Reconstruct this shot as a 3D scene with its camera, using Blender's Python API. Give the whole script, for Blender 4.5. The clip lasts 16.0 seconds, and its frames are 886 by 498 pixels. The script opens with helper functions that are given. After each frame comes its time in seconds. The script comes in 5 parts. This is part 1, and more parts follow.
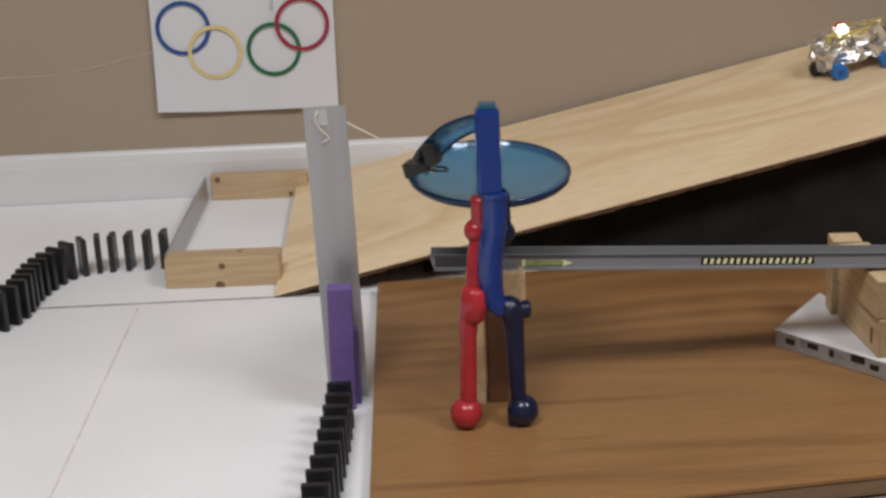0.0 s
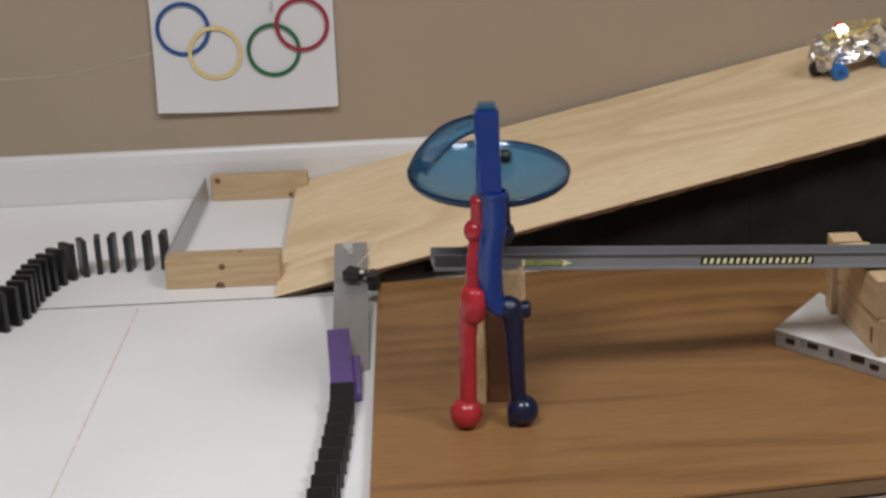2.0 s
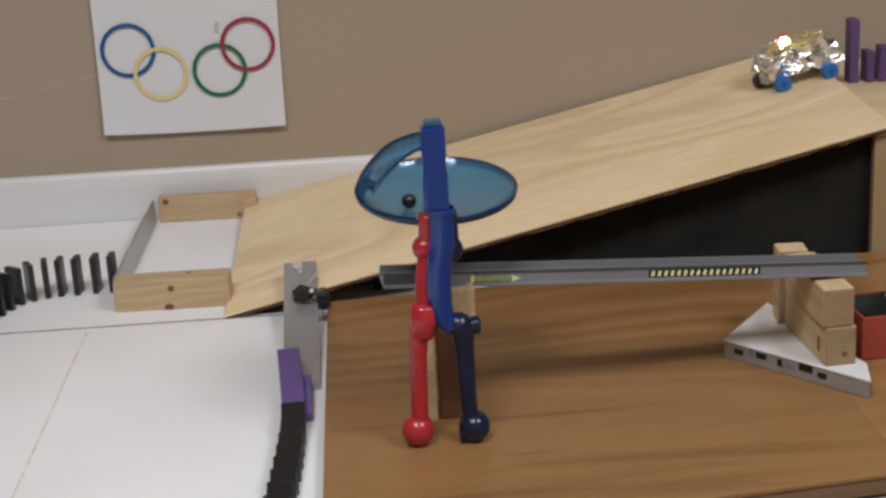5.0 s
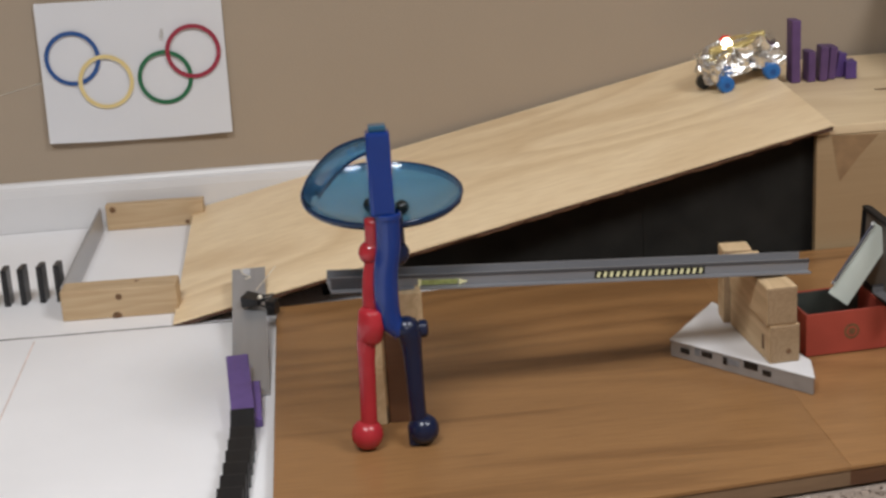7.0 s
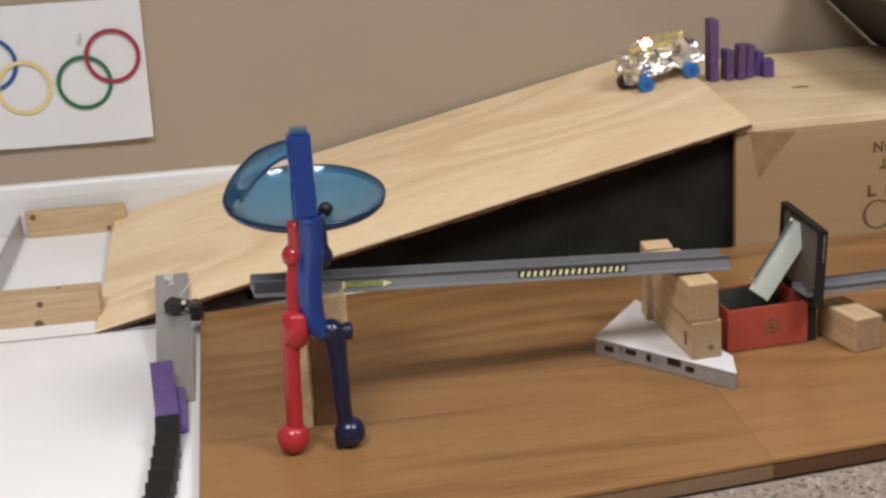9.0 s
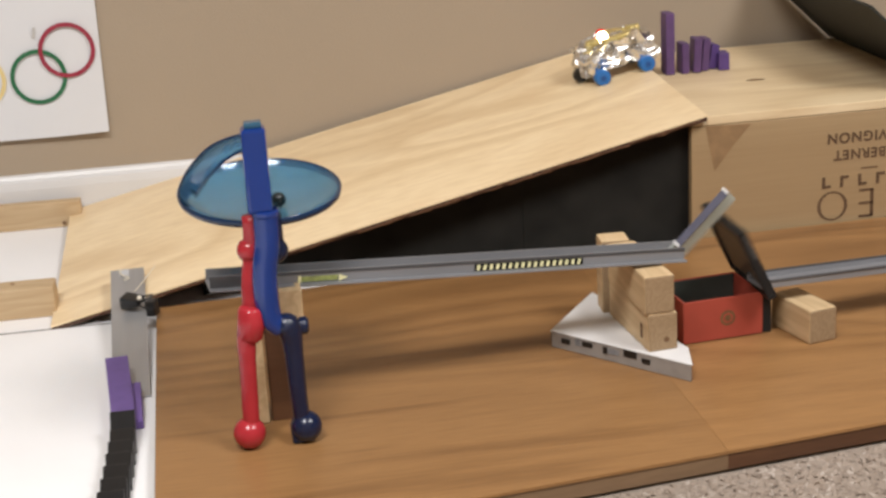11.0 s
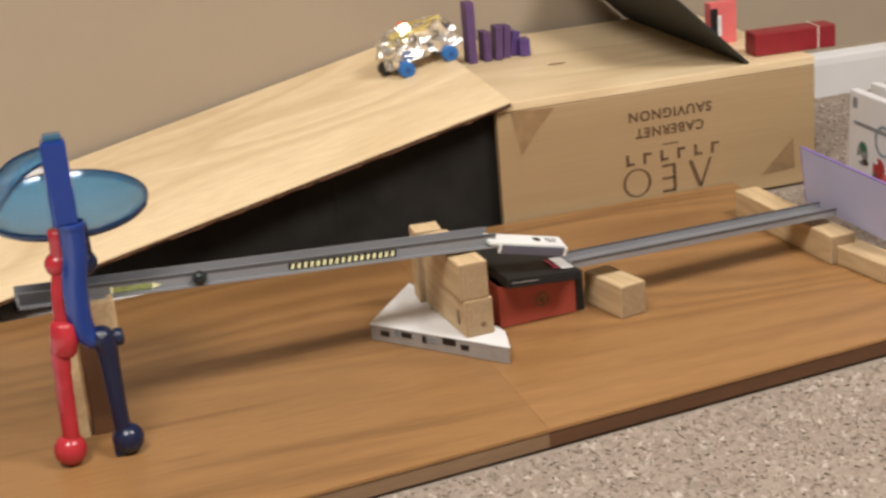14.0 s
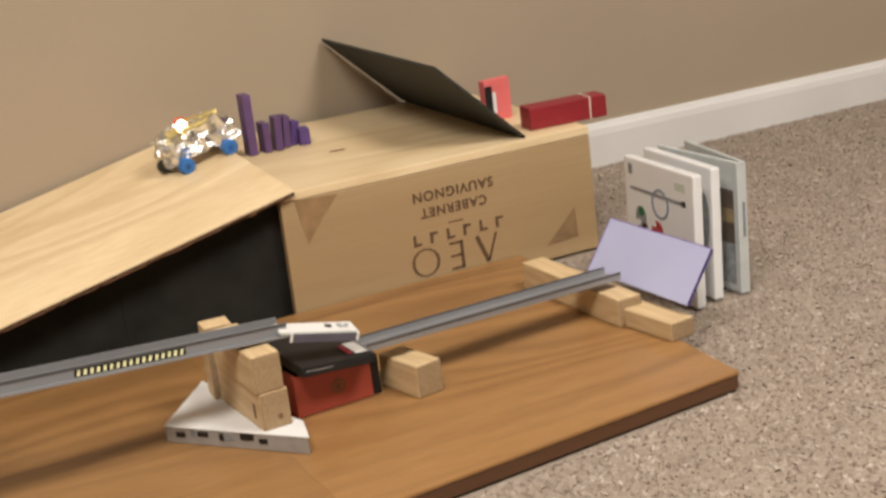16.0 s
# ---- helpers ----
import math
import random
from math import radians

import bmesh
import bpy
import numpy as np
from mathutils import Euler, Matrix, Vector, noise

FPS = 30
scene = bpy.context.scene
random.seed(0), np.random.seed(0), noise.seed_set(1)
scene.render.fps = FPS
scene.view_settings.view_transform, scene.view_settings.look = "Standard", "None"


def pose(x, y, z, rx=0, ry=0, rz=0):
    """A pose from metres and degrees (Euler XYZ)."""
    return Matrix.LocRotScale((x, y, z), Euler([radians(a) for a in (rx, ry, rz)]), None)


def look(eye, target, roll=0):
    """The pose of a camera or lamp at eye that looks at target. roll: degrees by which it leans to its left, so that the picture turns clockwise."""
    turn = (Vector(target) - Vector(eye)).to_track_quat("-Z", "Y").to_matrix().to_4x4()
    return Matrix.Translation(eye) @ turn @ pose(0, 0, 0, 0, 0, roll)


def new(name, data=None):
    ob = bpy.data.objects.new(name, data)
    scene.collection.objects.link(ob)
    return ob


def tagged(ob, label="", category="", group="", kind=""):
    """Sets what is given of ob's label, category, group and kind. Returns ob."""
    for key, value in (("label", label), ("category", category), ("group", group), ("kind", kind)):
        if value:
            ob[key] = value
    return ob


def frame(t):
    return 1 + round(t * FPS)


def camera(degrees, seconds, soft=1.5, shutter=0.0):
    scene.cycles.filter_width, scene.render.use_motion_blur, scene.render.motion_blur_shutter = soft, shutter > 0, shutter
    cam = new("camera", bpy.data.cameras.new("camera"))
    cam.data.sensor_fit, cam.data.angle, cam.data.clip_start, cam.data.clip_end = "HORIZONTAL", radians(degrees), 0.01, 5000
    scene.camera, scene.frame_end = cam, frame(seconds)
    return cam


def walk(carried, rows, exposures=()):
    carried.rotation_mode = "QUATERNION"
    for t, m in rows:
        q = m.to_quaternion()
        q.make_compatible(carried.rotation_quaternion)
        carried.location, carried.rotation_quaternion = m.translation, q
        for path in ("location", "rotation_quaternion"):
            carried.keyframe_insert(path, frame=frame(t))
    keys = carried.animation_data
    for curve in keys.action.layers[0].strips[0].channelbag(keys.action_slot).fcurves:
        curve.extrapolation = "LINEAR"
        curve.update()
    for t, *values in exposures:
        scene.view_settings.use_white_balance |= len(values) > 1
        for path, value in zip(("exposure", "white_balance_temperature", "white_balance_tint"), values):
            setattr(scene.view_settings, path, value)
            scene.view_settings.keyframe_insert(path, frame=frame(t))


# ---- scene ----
cam = camera(32.0, 16.0, soft=2.8, shutter=0.5)
PATH = [
    (0, (-0.618, -1.788, 0.625), (-0.594, 0.106, -0.014), -2.7),
    (2.5, (-0.617, -1.789, 0.624), (-0.594, 0.107, -0.013), -2.8),
    (3, (-0.617, -1.788, 0.622), (-0.591, 0.109, -0.01), -2.8),
    (3.5, (-0.618, -1.791, 0.622), (-0.58, 0.107, -0.006), -2.9),
    (4, (-0.615, -1.789, 0.623), (-0.559, 0.11, -0.002), -3.0),
    (6.5, (-0.612, -1.794, 0.626), (-0.483, 0.103, 0.007), -3.5),
    (7, (-0.608, -1.796, 0.627), (-0.461, 0.1, 0.007), -3.5),
    (7.5, (-0.61, -1.797, 0.63), (-0.451, 0.096, 0.006), -3.5),
    (8, (-0.606, -1.797, 0.627), (-0.428, 0.096, 0.006), -3.5),
    (8.5, (-0.605, -1.797, 0.625), (-0.389, 0.093, 0.007), -3.7),
    (9, (-0.605, -1.798, 0.626), (-0.364, 0.088, 0.004), -3.5),
    (9.5, (-0.602, -1.798, 0.625), (-0.342, 0.083, -0.002), -3.4),
    (12, (-0.599, -1.799, 0.625), (-0.257, 0.066, -0.011), -3.7),
    (12.5, (-0.597, -1.802, 0.627), (-0.208, 0.053, -0.013), -4.1),
    (13, (-0.595, -1.803, 0.628), (-0.171, 0.042, -0.018), -4.3),
    (13.5, (-0.593, -1.805, 0.627), (-0.141, 0.032, -0.022), -4.5),
    (14, (-0.59, -1.808, 0.627), (-0.082, 0.013, -0.027), -4.9),
    (14.5, (-0.588, -1.81, 0.63), (-0.013, -0.01, -0.026), -5.4),
    (15, (-0.581, -1.802, 0.617), (0.088, -0.029, -0.023), -6.0),
    (15.5, (-0.577, -1.808, 0.619), (0.168, -0.06, -0.005), -6.6),
    (16, (-0.576, -1.806, 0.618), (0.192, -0.05, 0.05), -6.9),
]
walk(cam, [(t, look(eye, target, roll)) for t, eye, target, roll in PATH],
     exposures=[(0, -0.34, 6250, 10), (4, -0.36, 6250, 10), (7, -0.18, 6250, 10), (9.5, 0.12, 6400, 10), (12, 0.36, 6650, 10), (14, 0.42, 6850, 10), (16, 0.38, 7250, 10)])

# ---- light: one ceiling fixture and the room's bounce ----
world = bpy.data.worlds.new("world")
world.use_nodes = True
scene.world = world
world.node_tree.nodes["Background"].inputs[0].default_value = (0.75, 0.8, 0.9, 1)
world.node_tree.nodes["Background"].inputs[1].default_value = 0.05
scene.view_settings.exposure = 0.0


def area_lamp(x, y, z, size, watts, colour):
    data = bpy.data.lights.new("ceiling_lamp", "AREA")
    data.shape, data.size, data.energy, data.color = "DISK", size, watts, colour
    ob = new("ceiling_lamp", data)
    ob.matrix_world = pose(x, y, z)
    return ob


area_lamp(0.95, -1.75, 2.36, 1.05, 58, (0.93, 0.93, 0.93))
area_lamp(-1.1, -1.85, 2.36, 1.05, 60, (0.93, 0.93, 0.93))

# ---- plan ----
WALL = 0.42      # face of the back wall
CARPET = -0.019
WHITE = -0.014   # top of the white boards
TOP = 0.155      # top of the wooden case


# ---- materials ----
def material(name, colour, rough=0.5, metal=0.0, vary=0.12, scale=30.0, bump=0.0, bump_scale=200.0, stretch=(1, 1, 1), second=None, spec=0.5):
    """A surface with stains at one scale and fine relief at another."""
    m = bpy.data.materials.new(name)
    m.use_nodes = True
    nt = m.node_tree
    b = nt.nodes["Principled BSDF"]
    b.inputs["Roughness"].default_value = rough
    b.inputs["Metallic"].default_value = metal
    b.inputs["Specular IOR Level"].default_value = spec
    tc = nt.nodes.new("ShaderNodeTexCoord")
    mp = nt.nodes.new("ShaderNodeMapping")
    mp.inputs["Scale"].default_value = stretch
    nt.links.new(tc.outputs["Object"], mp.inputs["Vector"])
    n1 = nt.nodes.new("ShaderNodeTexNoise")
    n1.inputs["Scale"].default_value = scale
    n1.inputs["Detail"].default_value = 5
    nt.links.new(mp.outputs["Vector"], n1.inputs["Vector"])
    ramp = nt.nodes.new("ShaderNodeValToRGB")
    lo = second or tuple(c * (1 - vary) for c in colour)
    hi = tuple(min(1, c * (1 + vary * 0.6)) for c in colour)
    ramp.color_ramp.elements[0].position, ramp.color_ramp.elements[0].color = 0.3, (*lo, 1)
    ramp.color_ramp.elements[1].position, ramp.color_ramp.elements[1].color = 0.7, (*hi, 1)
    nt.links.new(n1.outputs["Fac"], ramp.inputs["Fac"])
    info = nt.nodes.new("ShaderNodeObjectInfo")
    hsv = nt.nodes.new("ShaderNodeHueSaturation")
    mul = nt.nodes.new("ShaderNodeMapRange")
    mul.inputs["To Min"].default_value, mul.inputs["To Max"].default_value = 1 - vary * 0.4, 1 + vary * 0.4
    nt.links.new(info.outputs["Random"], mul.inputs["Value"])
    nt.links.new(mul.outputs["Result"], hsv.inputs["Value"])
    nt.links.new(ramp.outputs["Color"], hsv.inputs["Color"])
    nt.links.new(hsv.outputs["Color"], b.inputs["Base Color"])
    rr = nt.nodes.new("ShaderNodeMapRange")
    rr.inputs["To Min"].default_value, rr.inputs["To Max"].default_value = max(0.02, rough - 0.08), min(1, rough + 0.08)
    nt.links.new(n1.outputs["Fac"], rr.inputs["Value"])
    nt.links.new(rr.outputs["Result"], b.inputs["Roughness"])
    if bump:
        n2 = nt.nodes.new("ShaderNodeTexNoise")
        n2.inputs["Scale"].default_value = bump_scale
        n2.inputs["Detail"].default_value = 3
        nt.links.new(mp.outputs["Vector"], n2.inputs["Vector"])
        bp = nt.nodes.new("ShaderNodeBump")
        bp.inputs["Strength"].default_value = bump
        bp.inputs["Distance"].default_value = 0.002
        nt.links.new(n2.outputs["Fac"], bp.inputs["Height"])
        nt.links.new(bp.outputs["Normal"], b.inputs["Normal"])
    return m


def wood(name, light, dark, rough=0.45, ring=14.0, stretch=(0.12, 1, 1), fine=260.0, contrast=0.5, twist=2.5, line=0.0, patch=0.0, streak=0.0):
    """Flat-sawn timber: arching growth rings drawn out along one axis, and fine pores."""
    m = bpy.data.materials.new(name)
    m.use_nodes = True
    nt = m.node_tree
    b = nt.nodes["Principled BSDF"]
    b.inputs["Roughness"].default_value = rough
    tc = nt.nodes.new("ShaderNodeTexCoord")
    mp = nt.nodes.new("ShaderNodeMapping")
    mp.inputs["Scale"].default_value = stretch
    nt.links.new(tc.outputs["Object"], mp.inputs["Vector"])
    warp = nt.nodes.new("ShaderNodeTexNoise")
    warp.inputs["Scale"].default_value = twist
    warp.inputs["Detail"].default_value = 2
    nt.links.new(mp.outputs["Vector"], warp.inputs["Vector"])
    mulr = nt.nodes.new("ShaderNodeMath")
    mulr.operation = "MULTIPLY"
    mulr.inputs[1].default_value = ring
    nt.links.new(warp.outputs["Fac"], mulr.inputs[0])
    saw = nt.nodes.new("ShaderNodeMath")
    saw.operation = "FRACT"
    nt.links.new(mulr.outputs[0], saw.inputs[0])
    ramp = nt.nodes.new("ShaderNodeValToRGB")
    e = ramp.color_ramp.elements
    e[0].position, e[0].color = 0.0, (*light, 1)
    e[1].position, e[1].color = 1.0, (*light, 1)
    mid = e.new(0.72 if not line else 0.90)
    if line:
        e.new(line).color = (*light, 1)
    mid.color = (*[l + (d - l) * contrast for l, d in zip(light, dark)], 1)
    nt.links.new(saw.outputs[0], ramp.inputs["Fac"])
    mp2 = nt.nodes.new("ShaderNodeMapping")
    mp2.inputs["Scale"].default_value = tuple(s * 0.35 if s < 1 else s for s in stretch)
    nt.links.new(tc.outputs["Object"], mp2.inputs["Vector"])
    pores = nt.nodes.new("ShaderNodeTexNoise")
    pores.inputs["Scale"].default_value = fine
    pores.inputs["Detail"].default_value = 4
    nt.links.new(mp2.outputs["Vector"], pores.inputs["Vector"])
    pr = nt.nodes.new("ShaderNodeMapRange")
    pr.inputs["From Min"].default_value, pr.inputs["From Max"].default_value = 0.35, 0.6
    pr.inputs["To Min"].default_value, pr.inputs["To Max"].default_value = contrast * (0.55 if not line else 0.65), 0.0
    nt.links.new(pores.outputs["Fac"], pr.inputs["Value"])
    mix = nt.nodes.new("ShaderNodeMix")
    mix.data_type = "RGBA"
    mix.inputs[7].default_value = (*dark, 1)
    nt.links.new(pr.outputs["Result"], mix.inputs[0])
    rings = ramp.outputs["Color"]
    if patch:
        # growth lines show in some stretches and fade in others
        zone = nt.nodes.new("ShaderNodeTexNoise")
        zone.inputs["Scale"].default_value = patch
        zone.inputs["Detail"].default_value = 1
        nt.links.new(mp.outputs["Vector"], zone.inputs["Vector"])
        zr = nt.nodes.new("ShaderNodeMapRange")
        zr.inputs["From Min"].default_value, zr.inputs["From Max"].default_value = 0.36, 0.56
        nt.links.new(zone.outputs["Fac"], zr.inputs["Value"])
        fade = nt.nodes.new("ShaderNodeMix")
        fade.data_type = "RGBA"
        fade.inputs[6].default_value = (*light, 1)
        nt.links.new(zr.outputs["Result"], fade.inputs[0])
        nt.links.new(rings, fade.inputs[7])
        rings = fade.outputs[2]
    nt.links.new(rings, mix.inputs[6])
    info = nt.nodes.new("ShaderNodeObjectInfo")
    hsv = nt.nodes.new("ShaderNodeHueSaturation")
    vr = nt.nodes.new("ShaderNodeMapRange")
    vr.inputs["To Min"].default_value, vr.inputs["To Max"].default_value = 0.93, 1.07
    nt.links.new(info.outputs["Random"], vr.inputs["Value"])
    nt.links.new(vr.outputs["Result"], hsv.inputs["Value"])
    shade = mix.outputs[2]
    if streak:
        # a few long darker streaks along the grain
        mp3 = nt.nodes.new("ShaderNodeMapping")
        mp3.inputs["Scale"].default_value = tuple(v * 0.4 if v < 1 else v for v in stretch)
        nt.links.new(tc.outputs["Object"], mp3.inputs["Vector"])
        band = nt.nodes.new("ShaderNodeTexNoise")
        band.inputs["Scale"].default_value = streak
        band.inputs["Detail"].default_value = 4
        band.inputs["Distortion"].default_value = 0.6
        nt.links.new(mp3.outputs["Vector"], band.inputs["Vector"])
        br = nt.nodes.new("ShaderNodeMapRange")
        br.inputs["From Min"].default_value, br.inputs["From Max"].default_value = 0.56, 0.70
        br.inputs["To Max"].default_value = 0.55
        nt.links.new(band.outputs["Fac"], br.inputs["Value"])
        tint = nt.nodes.new("ShaderNodeMix")
        tint.data_type = "RGBA"
        tint.inputs[7].default_value = (*dark, 1)
        nt.links.new(br.outputs["Result"], tint.inputs[0])
        nt.links.new(shade, tint.inputs[6])
        shade = tint.outputs[2]
    nt.links.new(shade, hsv.inputs["Color"])
    nt.links.new(hsv.outputs["Color"], b.inputs["Base Color"])
    bp = nt.nodes.new("ShaderNodeBump")
    bp.inputs["Strength"].default_value = 0.12
    bp.inputs["Distance"].default_value = 0.001
    nt.links.new(pores.outputs["Fac"], bp.inputs["Height"])
    nt.links.new(bp.outputs["Normal"], b.inputs["Normal"])
    return m


def clear_plastic(name, colour, rough=0.12, through_light=0.6):
    m = material(name, colour, rough, vary=0.05, scale=40)
    b = m.node_tree.nodes["Principled BSDF"]
    b.inputs["Transmission Weight"].default_value = through_light
    b.inputs["IOR"].default_value = 1.12
    b.inputs["Coat Weight"].default_value = 1.0
    b.inputs["Coat Roughness"].default_value = 0.08
    return m


def glow(name, colour, strength):
    m = bpy.data.materials.new(name)
    m.use_nodes = True
    b = m.node_tree.nodes["Principled BSDF"]
    b.inputs["Base Color"].default_value = (*colour, 1)
    b.inputs["Emission Color"].default_value = (*colour, 1)
    b.inputs["Emission Strength"].default_value = strength
    return m


M_WALL = material("wall_paint", (0.375, 0.300, 0.222), 0.85, vary=0.05, scale=2.0, bump=0.25, bump_scale=350)
M_ROOM = material("room_paint", (0.50, 0.42, 0.33), 0.9, vary=0.05, scale=2.0)
M_CEIL = material("ceiling_paint", (0.78, 0.76, 0.72), 0.9, vary=0.04, scale=2.0)
M_TRIM = material("trim_paint", (0.71, 0.70, 0.70), 0.32, vary=0.04, scale=8)
M_CARPET = material("carpet_base", (0.275, 0.221, 0.179), 0.95, vary=0.2, scale=160, bump=0.1, bump_scale=300)
M_WHITE = material("white_board", (0.90, 0.89, 0.895), 0.45, vary=0.05, scale=5, bump=0.05)
M_CREASE = material("crease", (0.79, 0.67, 0.62), 0.7, vary=0.3, scale=60)
# dark grey standing for the shade in the white boards' gap
M_JOINTSHADE = material("joint_shade", (0.22, 0.2, 0.19), 0.9, vary=0.5, scale=60)
M_DESK = wood("desk_laminate", (0.335, 0.174, 0.067), (0.100, 0.041, 0.014), 0.34, ring=20, stretch=(0.17, 1, 1), fine=400, contrast=0.36, twist=3.0, line=0.55, patch=2.2, streak=20)
M_DESK_EDGE = wood("desk_edge", (0.14, 0.062, 0.028), (0.06, 0.025, 0.012), 0.5, stretch=(0.1, 1, 1), contrast=0.5)
M_DESK_EDGE2 = wood("desk_edge_pale", (0.24, 0.15, 0.085), (0.12, 0.07, 0.035), 0.5, stretch=(0.1, 1, 1), contrast=0.4)
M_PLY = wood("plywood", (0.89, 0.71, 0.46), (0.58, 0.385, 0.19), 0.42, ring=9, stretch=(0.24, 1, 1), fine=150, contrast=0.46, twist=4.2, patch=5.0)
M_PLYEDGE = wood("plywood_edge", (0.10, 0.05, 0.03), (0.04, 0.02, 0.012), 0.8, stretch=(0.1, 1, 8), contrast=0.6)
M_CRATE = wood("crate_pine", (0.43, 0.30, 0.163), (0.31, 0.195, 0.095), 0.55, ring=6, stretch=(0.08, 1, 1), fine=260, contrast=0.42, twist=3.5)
M_PINE = wood("pine_block", (0.68, 0.50, 0.295), (0.42, 0.27, 0.13), 0.6, ring=10, stretch=(1, 0.15, 1), fine=220, contrast=0.4, twist=20)
M_PINE_X = wood("pine_stick", (0.54, 0.395, 0.235), (0.38, 0.24, 0.12), 0.6, ring=10, stretch=(0.15, 1, 1), fine=220, contrast=0.4, twist=20)
M_ENDGRAIN = wood("pine_end_grain", (0.34, 0.235, 0.135), (0.22, 0.14, 0.07), 0.75, ring=12, stretch=(1, 1, 1), fine=300, contrast=0.4, twist=30)
M_KNOT = material("knot", (0.17, 0.085, 0.035), 0.6, vary=0.4, scale=200)
M_INK = material("burnt_ink", (0.12, 0.066, 0.034), 0.7, vary=0.3, scale=300)
M_STAIN = material("brand_stain", (0.27, 0.165, 0.08), 0.65, vary=0.25, scale=50)
# black for the shaded hollow under the ramp, and for the track's scale band
M_UNDER = material("shade_black", (0.021, 0.0195, 0.017), 0.9, vary=0.4, scale=14, spec=0.1)
M_BLACK = material("black_plastic", (0.012, 0.012, 0.013), 0.32, vary=0.2, scale=80)
M_MARBLE = material("black_marble", (0.01, 0.016, 0.016), 0.12, vary=0.3, scale=150)
M_PURPLE = material("purple_wood", (0.155, 0.095, 0.30), 0.5, vary=0.18, scale=60, bump=0.1)
M_MIDPURPLE = material("mid_purple_wood", (0.105, 0.055, 0.22), 0.5, vary=0.2, scale=60, bump=0.1)
M_DARKPURPLE = material("dark_purple_wood", (0.11, 0.055, 0.16), 0.5, vary=0.2, scale=60, bump=0.1)
M_STEEL = material("brushed_steel", (0.46, 0.46, 0.47), 0.40, metal=0.62, vary=0.1, scale=60, stretch=(1, 0.1, 0.1), bump=0.06)
M_ALU = material("grey_track", (0.25, 0.25, 0.262), 0.42, metal=0.25, vary=0.12, scale=40, stretch=(0.2, 1, 1))
M_ALUDARK = material("dark_track", (0.075, 0.075, 0.08), 0.5, metal=0.2, vary=0.15, scale=40)
M_YELLOW = material("yellow_print", (0.84, 0.80, 0.46), 0.5, vary=0.1)
M_LIME = material("lime_print", (0.30, 0.33, 0.11), 0.4, vary=0.3, scale=200)
M_BLUE = clear_plastic("blue_tube_plastic", (0.007, 0.042, 0.25), 0.2, 0.22)
M_NAVY = material("navy_plastic", (0.006, 0.012, 0.042), 0.22, vary=0.1, scale=60)
M_RED = material("red_plastic", (0.40, 0.024, 0.034), 0.22, vary=0.1, scale=60)
M_BOWL = clear_plastic("smoky_blue_plastic", (0.13, 0.345, 0.57), 0.05, 0.74)
M_CHUTE = clear_plastic("blue_chute_plastic", (0.13, 0.34, 0.56), 0.10, 0.62)
M_MOUTH = clear_plastic("teal_plastic", (0.035, 0.13, 0.22), 0.15, 0.3)
M_RIM = clear_plastic("deep_blue_plastic", (0.006, 0.03, 0.09), 0.12, 0.2)
M_PAPER = material("paper", (0.69, 0.69, 0.71), 0.7, vary=0.03, scale=6)
M_RBLUE = material("print_blue", (0.014, 0.075, 0.26), 0.6, vary=0.08)
M_RYEL = material("print_yellow", (0.72, 0.57, 0.26), 0.6, vary=0.08)
M_RGRN = material("print_green", (0.012, 0.13, 0.05), 0.6, vary=0.08)
M_RRED = material("print_red", (0.30, 0.018, 0.045), 0.6, vary=0.08)
M_PENCIL = material("pencil_mark", (0.52, 0.50, 0.48), 0.8)
M_TAPE = material("cloudy_tape", (0.52, 0.52, 0.53), 0.3, vary=0.1)
M_STRING = material("white_string", (0.72, 0.66, 0.55), 0.9, vary=0.15, scale=400)
M_FAINT = material("faint_thread", (0.66, 0.60, 0.50), 0.9, vary=0.1)
M_FOIL = material("crumpled_foil", (0.86, 0.85, 0.83), 0.26, metal=1.0, vary=0.1, scale=80, bump=0.8, bump_scale=140)
M_GOLD = material("yellow_foil", (0.76, 0.62, 0.26), 0.3, metal=0.6, vary=0.2, scale=120, bump=0.4)
M_WHEEL = material("blue_wheel", (0.02, 0.14, 0.42), 0.4, vary=0.1)
M_REDCARD = material("red_box_card", (0.36, 0.058, 0.036), 0.55, vary=0.12, scale=30)
M_DARKRED = material("dark_red_wood", (0.25, 0.014, 0.022), 0.45, vary=0.15, scale=50)
M_PINK = material("pink_red_card", (0.74, 0.16, 0.16), 0.5, vary=0.1)
M_PANEL = material("dark_panel", (0.023, 0.0245, 0.021), 0.7, vary=0.2, scale=12)
M_LID = material("dark_lid", (0.014, 0.013, 0.013), 0.55, vary=0.2, scale=60, spec=0.25)
M_LIDIN = material("lid_lining", (0.13, 0.11, 0.09), 0.5, vary=0.15, scale=40)
M_BOXIN = material("grey_green_lining", (0.045, 0.05, 0.042), 0.6, vary=0.2, scale=50)
M_STRIP = material("pale_strip", (0.52, 0.56, 0.50), 0.5, vary=0.06)
M_LIPBLUE = material("blue_grey_lip", (0.10, 0.10, 0.14), 0.4, vary=0.1, scale=40)
M_STRIPW = material("white_strip", (0.72, 0.71, 0.70), 0.4, vary=0.06)
M_LAV = material("lavender_card", (0.47, 0.49, 0.72), 0.5, vary=0.06, scale=8)
M_LAVTOP = material("violet_edge", (0.22, 0.15, 0.42), 0.5, vary=0.1)
M_LAVEDGE = material("dark_blue_edge", (0.06, 0.045, 0.17), 0.5, vary=0.1)
M_CASE = material("white_case", (0.74, 0.74, 0.75), 0.22, vary=0.03)
